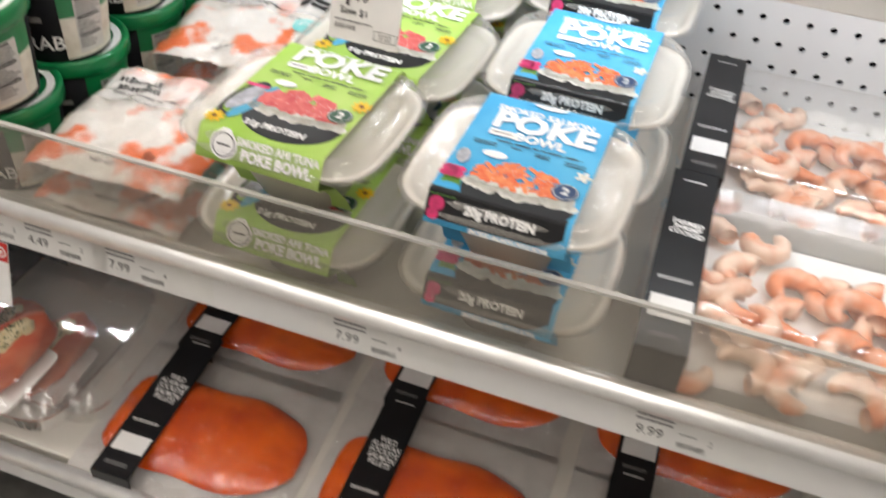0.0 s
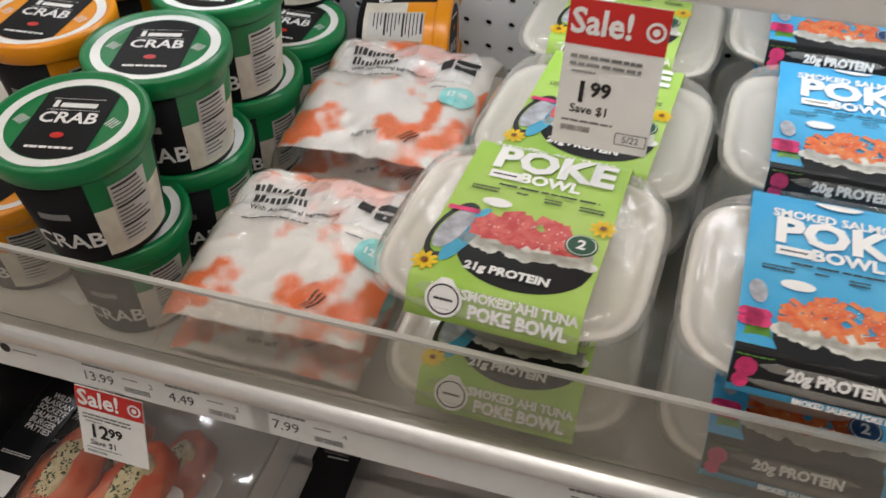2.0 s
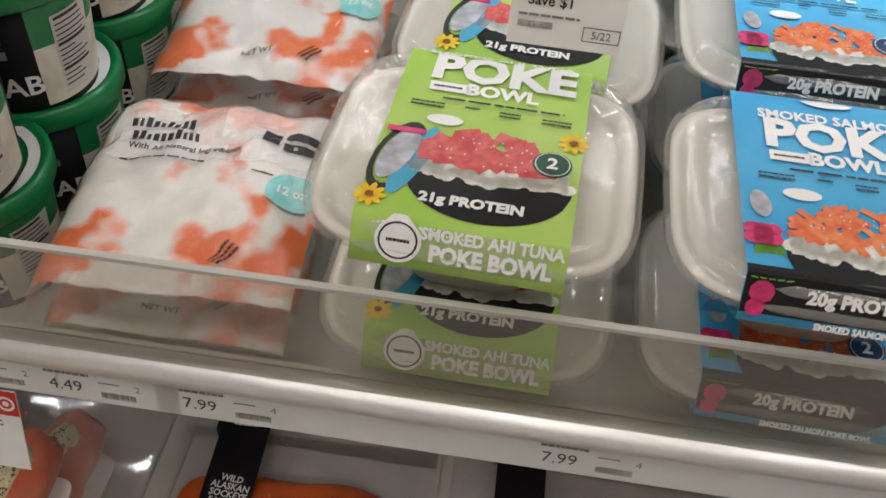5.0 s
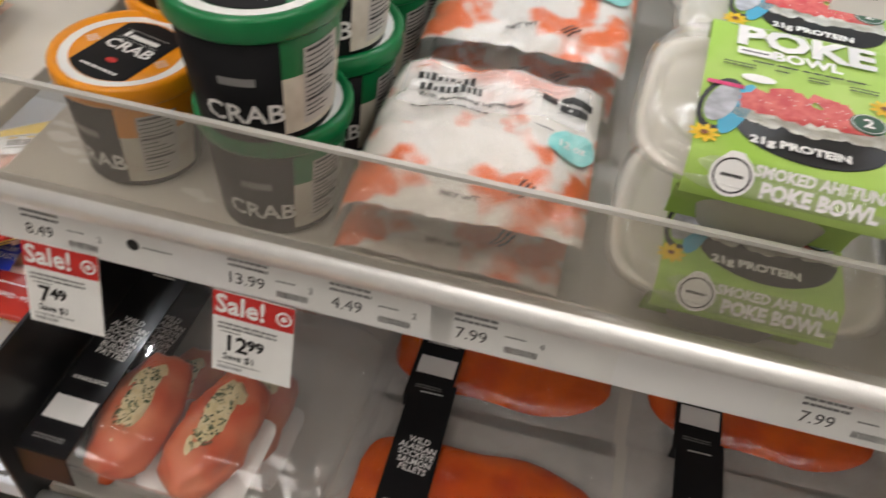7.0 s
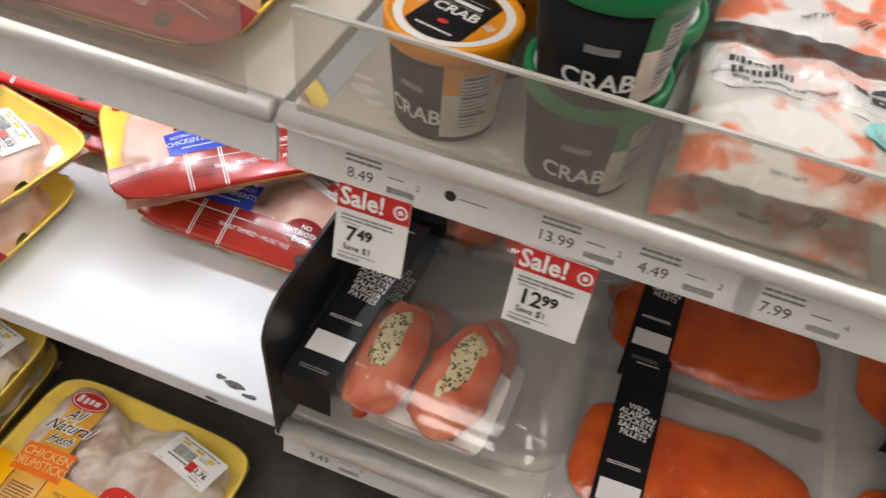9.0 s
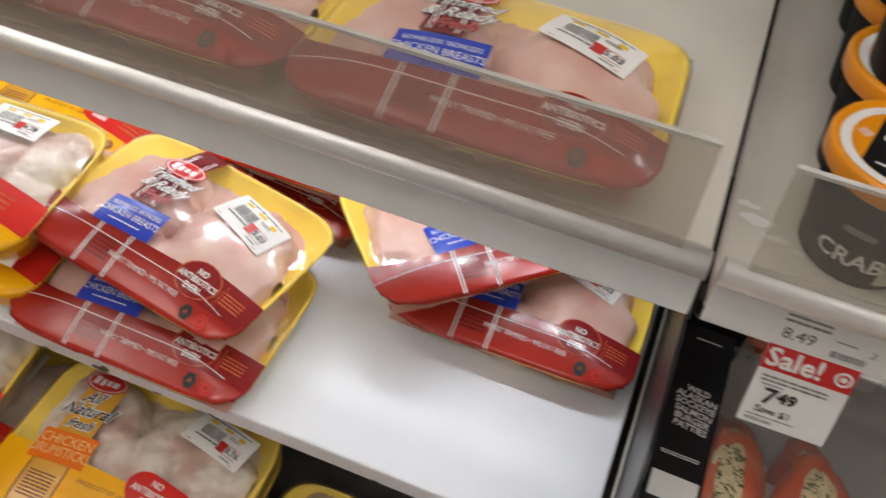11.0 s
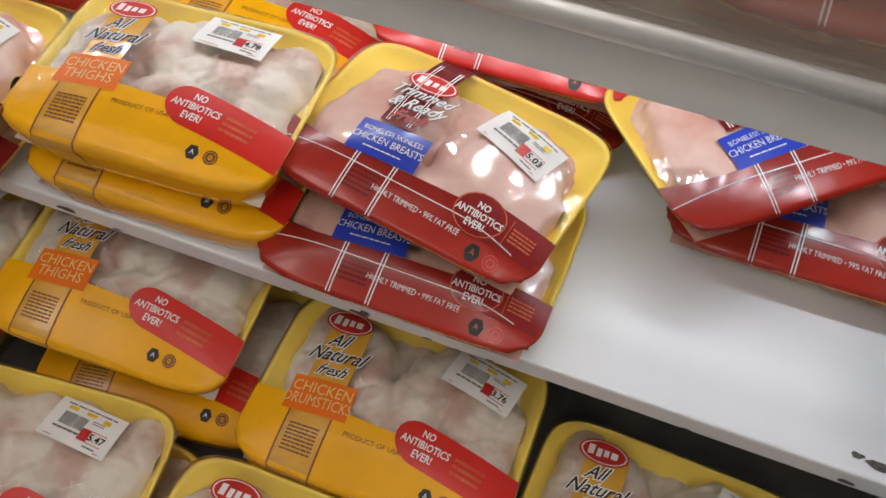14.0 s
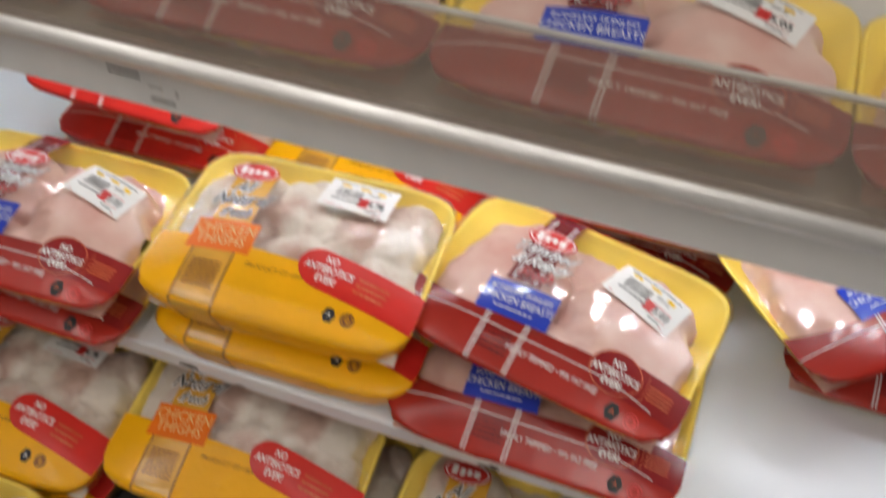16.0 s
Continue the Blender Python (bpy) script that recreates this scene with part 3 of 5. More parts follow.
def sticker(ob, at, turn, price, name="price_sticker"):
    s = Print(film_lay, 0.0009).patch(-0.033, 0.033, -0.0195, 0.0195, 6, 4, at, turn).done(name, "paper", ob, "white scale label")
    c, q = math.cos(radians(turn)), math.sin(radians(turn))

    def off(x, y):
        return (at[0] + c * x - q * y, at[1] + q * x + c * y)
    Print(film_lay, 0.0013).code(0.024, 0.012, off(-0.010, 0.0015), turn).bars(0.028, 0.004, 1, off(-0.010, -0.008), turn, 5).bars(0.05, 0.003, 1, off(0, 0.0155), turn, 6).bars(0.012, 0.004, 2, off(0.012, 0.0065), turn, 2).bars(0.012, 0.003, 1, off(0.017, -0.0150), turn, 8).done("barcode", "grey_ink", s)
    Print(film_lay, 0.0012).patch(0.002, 0.011, -0.0115, -0.0005, 2, 2, at, turn).patch(0.011, 0.0255, -0.0118, -0.0112, 1, 1, at, turn).patch(0.011, 0.0255, -0.001, -0.0004, 1, 1, at, turn).patch(-0.027, 0.027, -0.0172, -0.0166, 1, 1, at, turn).done("red_box", "red_ink", s)
    Print(film_lay, 0.0012).patch(-0.022, -0.013, 0.0105, 0.0135, 1, 1, at, turn).patch(-0.004, 0.006, 0.0105, 0.0135, 1, 1, at, turn).patch(0.014, 0.021, 0.0085, 0.0125, 1, 1, at, turn).done("yellow_mark", "sunflower", s)
    Print(film_lay, 0.0014).text(price, 0.0088, off(0.0185, -0.0062), turn, 0.0002).done("price", "ink", s)
    return s


def brand_oval(ob, at, turn, base="red_ink"):
    o = Print(film_lay, 0.0009).disc(0.0230, 0.0130, at, turn).done("logo_oval", base, ob, "red oval mark with plain pale bars")
    Print(film_lay, 0.0012).disc(0.0212, 0.0115, at, turn, inner=0.93, rows=1).patch(-0.0145, -0.009, -0.005, 0.005, 1, 1, at, turn).patch(-0.0065, -0.002, -0.0055, 0.003, 1, 1, at, turn).patch(0.0, 0.0045, -0.0038, 0.003, 1, 1, at, turn).patch(0.0065, 0.0125, -0.0038, 0.003, 1, 1, at, turn).done("logo_mark", "white_ink", o)


def tray_base(name, label, group, m, flesh, lumps, seed, wrap="film"):
    ob = thing(name, label, "meat tray", group, m)
    RIM, DOME, foot = PACK["rim"], PACK["dome"], PACK["foot"]
    v, f = loft(rings(TL, TW, [(foot - 0.03, 0.0), (foot, 0.002), (0.965, RIM - 0.004), (0.985, RIM - 0.001), (0.965, RIM), (0.945, RIM - 0.003), (0.82, 0.007), (0.80, 0.006)], TN))
    raw("tray", v, f, "foam", ob, "yellow foam tray", True)
    raw("chicken", *meat(lumps, seed, 0.0026 if flesh == "skin" else 0.0008), flesh, ob, "raw chicken pieces", True)
    lv = [(foot - 0.01, 0.0006), (foot + 0.02, 0.0025), (0.988, RIM - 0.003), (1.0, RIM)] + [(q, RIM + DOME * (1 - q ** PACK["power"])) for q in (0.95, 0.88, 0.78, 0.64, 0.48, 0.3, 0.1)]
    raw("film", *loft(rings(TL, TW, lv, TN), False, True), wrap, ob, "clear glossy stretch film", True)
    return ob


THIGH = [(-0.07, 0.03, 0.05, 0.045, 20, 0.026), (-0.01, 0.035, 0.05, 0.035, -15, 0.03), (0.055, 0.02, 0.055, 0.04, 25, 0.03), (0.03, 0.055, 0.06, 0.024, -8, 0.027), (0.0, -0.015, 0.05, 0.03, 10, 0.03), (0.08, -0.03, 0.04, 0.04, 0, 0.026),
         (-0.05, -0.04, 0.06, 0.04, 0, 0.027), (0.03, -0.05, 0.06, 0.03, 12, 0.026), (0.088, 0.05, 0.026, 0.03, 40, 0.025), (-0.09, -0.01, 0.03, 0.05, 0, 0.024)]
DRUM = [(-0.075, 0.015, 0.03, 0.075, 12, 0.029), (-0.03, 0.01, 0.028, 0.075, 24, 0.031), (0.02, 0.012, 0.03, 0.078, -14, 0.031), (0.065, 0.01, 0.028, 0.075, 16, 0.03), (0.095, -0.01, 0.022, 0.06, 0, 0.027)]
BREAST = [(-0.055, 0.0, 0.052, 0.072, -8, 0.031), (0.055, -0.005, 0.058, 0.070, 12, 0.032), (0.0, -0.05, 0.08, 0.03, 0, 0.026)]


def yellow_tray(name, label, group, m, kind, words, price, lumps, seed, st=(0.034, 0.055), st_turn=-3):
    PACK.update(YELLOW_PACK)
    ob = tray_base(name, label, group, m, "skin", lumps, seed, "wrinkled")

    def upper(x):
        return -0.023 - 0.05 * (x + 0.10) - 0.5 * max(0, x - 0.02) ** 1.6
    a = 0.1225
    pr = Print(film_lay, 0.0005).patch(-a, a, lambda x: front_edge(x) - 0.0335, upper, 60, 16).done("printed_film", "yellow", ob, "bright yellow printed film over the front", )
    Print(film_lay, 0.0007).patch(-0.082, -0.044, lambda x: front_edge(x) - 0.032, 0.058, 5, 24).done("stripe", "gold", ob, "golden stripe")
    p = Print(film_lay, 0.0009)
    for x in (-0.083, -0.0445):
        p.patch(x, x + 0.0016, lambda x: front_edge(x) - 0.0325, -0.005, 1, 20)
    p.done("stripe_line", "brown", ob)
    Print(film_lay, 0.0010).patch(-0.0295, 0.0295, -0.0165, 0.0165, 8, 5, (-0.062, -0.020), 2).done("kind_label", "orange", ob, "orange label")
    p = Print(film_lay, 0.0014)
    for k, w in enumerate(words):
        p.text(w, 0.0145, (-0.062, -0.0135 - 0.0122 * k), 2, 0.0, 0.90 if len(w) < 9 else 0.74)
    p.done("kind_lettering", "gold_ink", ob)
    Print(film_lay, 0.0011).text("All", 0.0180, (-0.070, 0.0370), 5, 0.0014, 0.9, 0.55).text("Natural", 0.0185, (-0.066, 0.0220), 4, 0.0014, 0.9, 0.55).text("fresh", 0.0150, (-0.064, 0.0065), 3, 0.0010, 0.9, 0.55).done("script_edge", "white_ink", ob)
    Print(film_lay, 0.0015).text("All", 0.0180, (-0.070, 0.0370), 5, 0.0002, 0.9, 0.55).text("Natural", 0.0185, (-0.066, 0.0220), 4, 0.0002, 0.9, 0.55).text("fresh", 0.0150, (-0.064, 0.0065), 3, 0.0002, 0.9, 0.55).done("script", "ink", ob)
    Print(film_lay, 0.0011).bars(0.028, 0.026, 8, (-0.063, -0.060), 0, seed + 2).done("fine_print", "brown", ob)
    Print(film_lay, 0.0011).text("PRODUCT OF USA", 0.0062, (-0.004, -0.044), 0).done("origin_print", "brown", ob)
    brand_oval(ob, (-0.068, 0.0590), 0)

    def pill_hi(x):
        q = max(0.0, 1 - ((0.034 - x) / 0.022) ** 2) ** 0.5 if x < 0.034 else 1.0
        return -0.030 - 0.19 * (x - 0.03) + 0.019 * q

    def pill_lo(x):
        q = max(0.0, 1 - ((0.034 - x) / 0.022) ** 2) ** 0.5 if x < 0.034 else 1.0
        return -0.030 - 0.19 * (x - 0.03) - 0.019 * q
    Print(film_lay, 0.0009).patch(0.012, a, pill_lo, pill_hi, 40, 6).done("claim_banner", "red", ob, "red claim banner")
    p = Print(film_lay, 0.0014)
    for k, w in enumerate(("NO", "ANTIBIOTICS", "EVER!")):
        p.text(w, 0.0094, (0.040, -0.0215 - 0.0096 * k), -6, 0.0002, 0.8)
    p.done("claim_lettering", "white_ink", ob)
    Print(film_lay, 0.0014).bars(0.028, 0.018, 3, (0.080, -0.040), -9, 4).done("claim_small_print", "salmon_pale", ob)
    Print(film_lay, 0.0010).disc(0.0058, 0.0066, (0.054, -0.069), count=6).done("shield", "ink", ob)
    Print(film_lay, 0.0010).disc(0.006, 0.006, (0.070, -0.0695), inner=0.8, rows=1).disc(0.0042, 0.0042, (0.070, -0.0695), inner=0.55, rows=1).bars(0.006, 0.003, 2, (0.070, -0.0695)).done("seal", "brown", ob)
    Print(film_lay, 0.0014).text("A", 0.006, (0.054, -0.069)).done("shield_letter", "white_ink", ob)
    if price:
        sticker(ob, st, st_turn, price)
    return ob


M["gold_ink"] = mat("pale_gold_ink", (0.80, 0.55, 0.22), 0.4)


def red_tray(name, label, group, m, price, seed, bright=False):
    PACK.update(RED_PACK)
    ob = tray_base(name, label, group, m, "breast", BREAST, seed)

    def upper(x):
        return -0.046 + 0.03 * x + 0.010 * max(0.0, -(x + 0.06) / 0.05) ** 2
    a = 0.1225
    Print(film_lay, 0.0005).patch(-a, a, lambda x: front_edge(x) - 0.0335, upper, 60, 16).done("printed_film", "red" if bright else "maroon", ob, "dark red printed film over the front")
    Print(film_lay, 0.0007).patch(-0.052, -0.022, -0.012, lambda x: -front_edge(x) - 0.001, 5, 12, (0, 0), 0).done("stripe", "wine", ob, "dark red stripe")
    p = Print(film_lay, 0.0010)
    for x in (-0.049, -0.0462, -0.0150, -0.0122):
        p.patch(x, x + 0.0011, lambda x: front_edge(x) - 0.0325, -0.046, 1, 18)
    p.patch(-a, 0.10, lambda x: -0.0575 - 0.6 * max(0, x - 0.05) ** 1.5, lambda x: -0.0567 - 0.6 * max(0, x - 0.05) ** 1.5, 50, 1)
    for x in (-0.048, -0.0455, -0.0285, -0.026):
        p.patch(x, x + 0.0009, -0.01, 0.076, 1, 10)
    p.done("white_line", "white_ink", ob, "thin white lines")
    Print(film_lay, 0.0011).patch(-0.0315, 0.0315, -0.0165, 0.0165, 8, 5, (-0.031, -0.031), 3).done("kind_label", "blue", ob, "bright blue label")
    Print(film_lay, 0.0015).text("BONELESS SKINLESS", 0.0066, (-0.031, -0.0235), 3, 0, 0.92).text("CHICKEN BREASTS", 0.0094, (-0.031, -0.0325), 3, 0, 0.80).bars(0.035, 0.0024, 1, (-0.031, -0.0405), 3).done("kind_lettering", "white_ink", ob)
    Print(film_lay, 0.0012).text("Trimmed", 0.0165, (-0.037, 0.0270), 3, 0.0007, 0.9, 0.55).text("& Ready", 0.0165, (-0.034, 0.0130), 3, 0.0007, 0.9, 0.55).text("Fresh", 0.0150, (-0.032, -0.0010), 3, 0.0007, 0.9, 0.55).done("script_edge", "grey_ink", ob)
    Print(film_lay, 0.0016).text("Trimmed", 0.0165, (-0.037, 0.0270), 3, 0.0001, 0.9, 0.55).text("& Ready", 0.0165, (-0.034, 0.0130), 3, 0.0001, 0.9, 0.55).done("script", "white_ink", ob)
    Print(film_lay, 0.0016).text("Fresh", 0.0150, (-0.032, -0.0010), 3, 0.0001, 0.9, 0.55).done("script_red", "red_ink", ob)
    brand_oval(ob, (-0.037, 0.0450), 0)
    b = Print(film_lay, 0.0009).disc(0.022, 0.0185, (0.064, -0.049)).patch(0.075, a, lambda x: -0.066, lambda x: -0.034, 12, 4).done("claim_badge", "red" if bright else "badge", ob, "dark red claim badge")
    Print(film_lay, 0.0013).disc(0.0215, 0.018, (0.064, -0.049), inner=0.96, rows=1).patch(0.0885, 0.089, -0.062, -0.038, 1, 4).done("badge_ring", "salmon_pale", b)
    p = Print(film_lay, 0.0014)
    for k, w in enumerate(("NO", "ANTIBIOTICS", "EVER!")):
        p.text(w, 0.0082, (0.064, -0.0425 - 0.0080 * k), 0, 0.0002, 0.82)
    p.done("claim_lettering", "white_ink", b)
    Print(film_lay, 0.0014).bars(0.020, 0.014, 4, (0.101, -0.050), 0, 4).done("claim_small_print", "salmon_pale", b)
    Print(film_lay, 0.0012).text("HIGHLY TRIMMED \u2022 99% FAT FREE", 0.0066, (0.018, -0.0690), -1, 0, 0.80).done("slogan", "white_ink", ob)
    Print(film_lay, 0.0011).bars(0.026, 0.020, 5, (-0.032, -0.068), 0, 6).done("fine_print", "wine", ob)
    Print(film_lay, 0.0011).disc(0.0062, 0.0072, (0.074, -0.0770), count=6).done("shield", "ink", ob)
    Print(film_lay, 0.0011).disc(0.0062, 0.0062, (0.090, -0.0775), inner=0.8, rows=1).disc(0.004, 0.004, (0.090, -0.0775), inner=0.55, rows=1).done("seal", "red", ob)
    Print(film_lay, 0.0015).text("A", 0.006, (0.074, -0.0770)).done("shield_letter", "salmon_pale", ob)
    if price:
        sticker(ob, (0.056, 0.030), -14, price)
    return ob


M["badge"] = mat("badge_red_film", (0.24, 0.014, 0.016), 0.2, vary=0.1, scale=14, coat=0.4)
GT, GB = "chicken trays on the white shelf", "chicken trays on the bottom deck"
PK = 0.0480
breast = red_tray("chicken_breast_tray", "yellow foam tray of chicken breasts in red printed film", GT, pose(-0.779, 0.080, LOW + PK + 0.003, 0, 1, -10.7), "5.03", 1)
copy_thing(breast, pose(-0.776, 0.038, LOW + 0.0005, 0, 0, -1))
copy_thing(breast, pose(-1.262, 0.02, LOW + PK + 0.001, 0, 0, 2))
copy_thing(breast, pose(-1.262, 0.02, LOW + 0.0005, 0, 0, 0))
copy_thing(breast, pose(-0.472, 0.192, LOW + 0.0005, 0, 0, 0))
copy_thing(breast, pose(-0.538, 0.214, LOW + PK + 0.002, 0, 0, 42))
copy_thing(breast, pose(-0.765, 0.262, LOW + 0.0005, 0, 0, -4))
rearred = red_tray("chicken_breast_tray", "foam tray of chicken breasts in bright red film", GT, pose(-0.775, 0.275, LOW + PK + 0.001, 4, 0, 0), "", 2, True)
copy_thing(rearred, pose(-1.275, 0.252, LOW + PK + 0.022, 12, 0, -2))
copy_thing(rearred, pose(-1.25, 0.245, LOW + 0.0005, 0, 0, 1))
thigh = yellow_tray("chicken_thigh_tray", "yellow foam tray of chicken thighs in yellow printed film", GT, pose(-1.011, 0.058, LOW + PK + 0.008, 2, 0, 3), "thighs", ("CHICKEN", "THIGHS"), "4.78", THIGH, 3)
copy_thing(thigh, pose(-1.005, 0.052, LOW + 0.0005, 0, 0, 2))
copy_thing(thigh, pose(-1.004, 0.247, LOW + 0.0005, 0, 0, -2))

# bottom deck
drum = yellow_tray("drumstick_tray", "yellow foam tray of chicken drumsticks in yellow film", GB, pose(-0.762, -0.068, DECK + PK + 0.001, 0, 0, 1), "drum", ("CHICKEN", "DRUMSTICKS"), "3.76", DRUM, 5, (0.066, 0.046), -12)
copy_thing(drum, pose(-0.768, -0.06, DECK + 0.0005, 0, 0, 2))
copy_thing(drum, pose(-0.513, -0.085, DECK + 0.0005, 0, 0, -2))
copy_thing(thigh, pose(-1.035, -0.040, DECK + PK + 0.020, 5, 2, 3))["group"] = GB
copy_thing(thigh, pose(-0.992, -0.062, DECK + 0.0005, 0, 0, 8))["group"] = GB
low = yellow_tray("chicken_thigh_tray", "yellow foam tray of skinless thighs with scale label", GB, pose(-1.038, -0.242, DECK + PK + 0.001, 0, 0, 6), "thighs", ("CHICKEN", "THIGHS"), "5.47", THIGH, 8, (0.045, 0.050), -8)
copy_thing(low, pose(-1.02, -0.247, DECK + 0.0005, 0, 0, 3))
copy_thing(low, pose(-0.782, -0.250, DECK + PK + 0.001, 0, 0, 0))
copy_thing(low, pose(-0.782, -0.250, DECK + 0.0005, 0, 0, 1))
copy_thing(thigh, pose(-1.282, -0.07, DECK + PK + 0.001, 0, 0, 2))["group"] = GB
copy_thing(thigh, pose(-1.282, -0.07, DECK + 0.0005))["group"] = GB
copy_thing(low, pose(-1.292, -0.252, DECK + PK + 0.001, 0, 0, 3))
copy_thing(low, pose(-1.292, -0.252, DECK + 0.0005))
# meat shelf above
for x, y, a in ((-0.512, 0.090, 1), (-0.757, 0.094, -1), (-1.005, 0.092, 1), (-1.253, 0.094, 0)):
    copy_thing(breast, pose(x, y, SHELF + 0.0005, 0, 0, a))["group"] = "chicken trays on the meat shelf"

# round marks printed on the price strips
for x, y, z in ((0.228, 0.12, 1.27), (0.385, 0.12, 1.27), (-0.216, 0.0, SHELF)):
    mk = thing("strip_mark", "round dark mark and line on a price strip", "mark", "strip marks")
    dot = Print(on_strip(y, z), 0.0006).disc(0.0042, 0.0042, (x, 0.001), count=16, rows=1).done("dot", "ink", mk)
    Print(on_strip(y, z), 0.0006).patch(x + 0.006, x + 0.026, 0.0002, 0.0012, 1, 1).done("line", "grey_ink", mk)
# frost flecks on the shelf by the tubs
r3 = random.Random(12)
fl = thing("frost", "thin white frost flecks on the shelf enamel", "frost")
for x, y, w in ((-0.318, 0.085, 0.016), (-0.305, 0.072, 0.012), (-0.325, 0.098, 0.010), (-0.290, 0.066, 0.008), (-0.208, 0.060, 0.012), (-0.196, 0.056, 0.008)):
    vv = [(x + w * r3.uniform(0.5, 1.1) * math.cos(0.628 * q), y + 0.4 * w * r3.uniform(0.4, 1.1) * math.sin(0.628 * q), PAN + 0.0004) for q in range(10)]
    raw("fleck", vv, [tuple(range(10))], "white_ink", fl)

# ---------------------------------------------------------------- crab tubs
TR, TH = 0.046, 0.080


def crab_tub(lid, label, m):
    ob = thing("crab_tub", label, "food tub", "crab tubs", m)
    n = 40

    def ring(r, z, a0=0.0, a1=2 * math.pi, k=n):
        return [(r * math.cos(a0 + (a1 - a0) * i / k), r * math.sin(a0 + (a1 - a0) * i / k), z) for i in range(k)]

    def wall(r0, z0, r1, z1, a0, a1, lift, k=14):
        v = [((r + lift) * math.cos(a0 + (a1 - a0) * i / k), (r + lift) * math.sin(a0 + (a1 - a0) * i / k), z) for r, z in ((r0, z0), (r1, z1)) for i in range(k + 1)]
        return v, [(i, i + 1, k + 2 + i, k + 1 + i) for i in range(k)]
    rb, rt, zb, zt = 0.0355, 0.0425, 0.0, TH - 0.012
    raw("cup", *loft([ring(rb - 0.002, 0.0), ring(rb, 0.0015), ring(rt, zt), ring(rt - 0.002, zt)]), "tub", ob, "black printed cup", True)

    def at(z):
        return rb + (rt - rb) * z / zt
    d = radians
    raw("window", *wall(at(0.006), 0.006, at(zt * 0.62), zt * 0.62, d(-62), d(10), 0.0004), "tubclear", ob, "clear panel showing crab meat", True)
    raw("colour_panel", *wall(at(zt * 0.62), zt * 0.62, at(zt - 0.001), zt - 0.001, d(-62), d(10), 0.0004), lid, ob)

    def lay(u, v, lift):
        r = at(v) + 0.0005 + lift
        return (r * math.cos(d(u)), r * math.sin(d(u)), v)
    Print(lay, 0.0004).patch(-46, -12, 0.010, zt - 0.010, 6, 1).done("fact_panel", "fact", ob, "white fact panel")
    p = Print(lay, 0.0008)
    r2 = random.Random(5)
    for k in range(14):
        z = zt - 0.013 - k * 0.0031
        p.patch(-44, -44 + r2.uniform(14, 29), z, z + (0.0009 if k % 5 else 0.0018), 4, 1)
    p.done("fact_print", "ink", ob)
    v2, f2 = letters("CRAB", 0.017, 0.0003)
    for a in (-92, 120):
        Print(lay, 0.0004).add([(a + x / 0.040 * 57.3, y + 0.021) for x, y in v2], f2).done("lettering", "white_ink", ob)
        Print(lay, 0.0006).patch(a - 14, a + 12, 0.040, 0.0450, 4, 1).done("name_bar", "grey_ink", ob)
    raw("lid", *loft([ring(TR - 0.001, TH - 0.0135), ring(TR, TH - 0.012), ring(TR + 0.0003, TH - 0.002), ring(TR - 0.0008, TH), ring(TR - 0.004, TH + 0.0002), ring(TR - 0.0065, TH - 0.0025), ring(0.028, TH - 0.0025), ring(0.002, TH - 0.0025)]), lid, ob, "", True)

    def top(x, y, lift):
        return (x, y, TH - 0.0025 + lift)
    Print(top, 0.0005).disc(0.0400, 0.0400, (0, 0), inner=0.845, rows=1, count=40).done("lid_ring", "lidwhite", ob, "white ring printed on the lid")
    Print(top, 0.0004).patch(-0.0215, 0.0215, lambda x: -(0.0330 ** 2 - x * x) ** 0.5, lambda x: (0.0330 ** 2 - x * x) ** 0.5, 10, 1).done("lid_band", "tub", ob, "black band across the lid")
    Print(top, 0.0008).text("CRAB", 0.0135, (0, 0.002), 0, 0.0003).done("lid_lettering", "white_ink", ob)
    Print(top, 0.0008).patch(-0.0155, 0.0155, 0.0195, 0.0198, 1, 1).patch(-0.0155, 0.0155, 0.0092, 0.0095, 1, 1).patch(-0.0135, -0.0105, 0.0115, 0.018, 1, 1).patch(-0.009, 0.0125, 0.0118, 0.0158, 1, 1).done("lid_logo", "white_ink", ob)
    Print(top, 0.0008).bars(0.028, 0.004, 1, (0, -0.0235)).done("lid_bar", "white_ink", ob)
    Print(top, 0.0008).disc(0.004, 0.0025, (0, -0.013)).done("lid_mark", "red_ink", ob)
    Print(top, 0.0006).bars(0.007, 0.008, 4, (-0.0268, 0), 60, 2).done("lid_small_print", "lidwhite", ob)
    Print(top, 0.0006).bars(0.007, 0.008, 4, (0.0268, 0), 60, 3).done("lid_small_print", "lidwhite", ob)
    return ob


GREEN_TUB = "black crab tub with green lid and white ring"
ORANGE_TUB = "black crab tub with orange lid and white ring"
TS = Matrix.Scale(1.05, 4)                         # true size of the tubs
Z1, Z2 = PAN + 0.0003, PAN + TH * 1.05 + 0.0006
gt = crab_tub("green", GREEN_TUB, pose(-0.150, 0.074, Z1, 0, 0, 8) @ TS)
ot = crab_tub("lidorange", ORANGE_TUB, pose(-0.255, 0.088, Z1, 0, 0, -14) @ TS)
for x, y, z, rx, ry, rz in ((-0.148, 0.060, Z2 + 0.002, 3, -1, 10), (-0.146, 0.161, Z1, 0, 0, 20), (-0.145, 0.153, Z2, 0, 0, 14), (-0.148, 0.258, Z1, 0, 0, 10), (-0.149, 0.249, Z2, 0, 0, 8), (-0.146, 0.350, Z1, 0, 0, 0)):
    copy_thing(gt, pose(x, y, z, rx, ry, rz) @ TS)
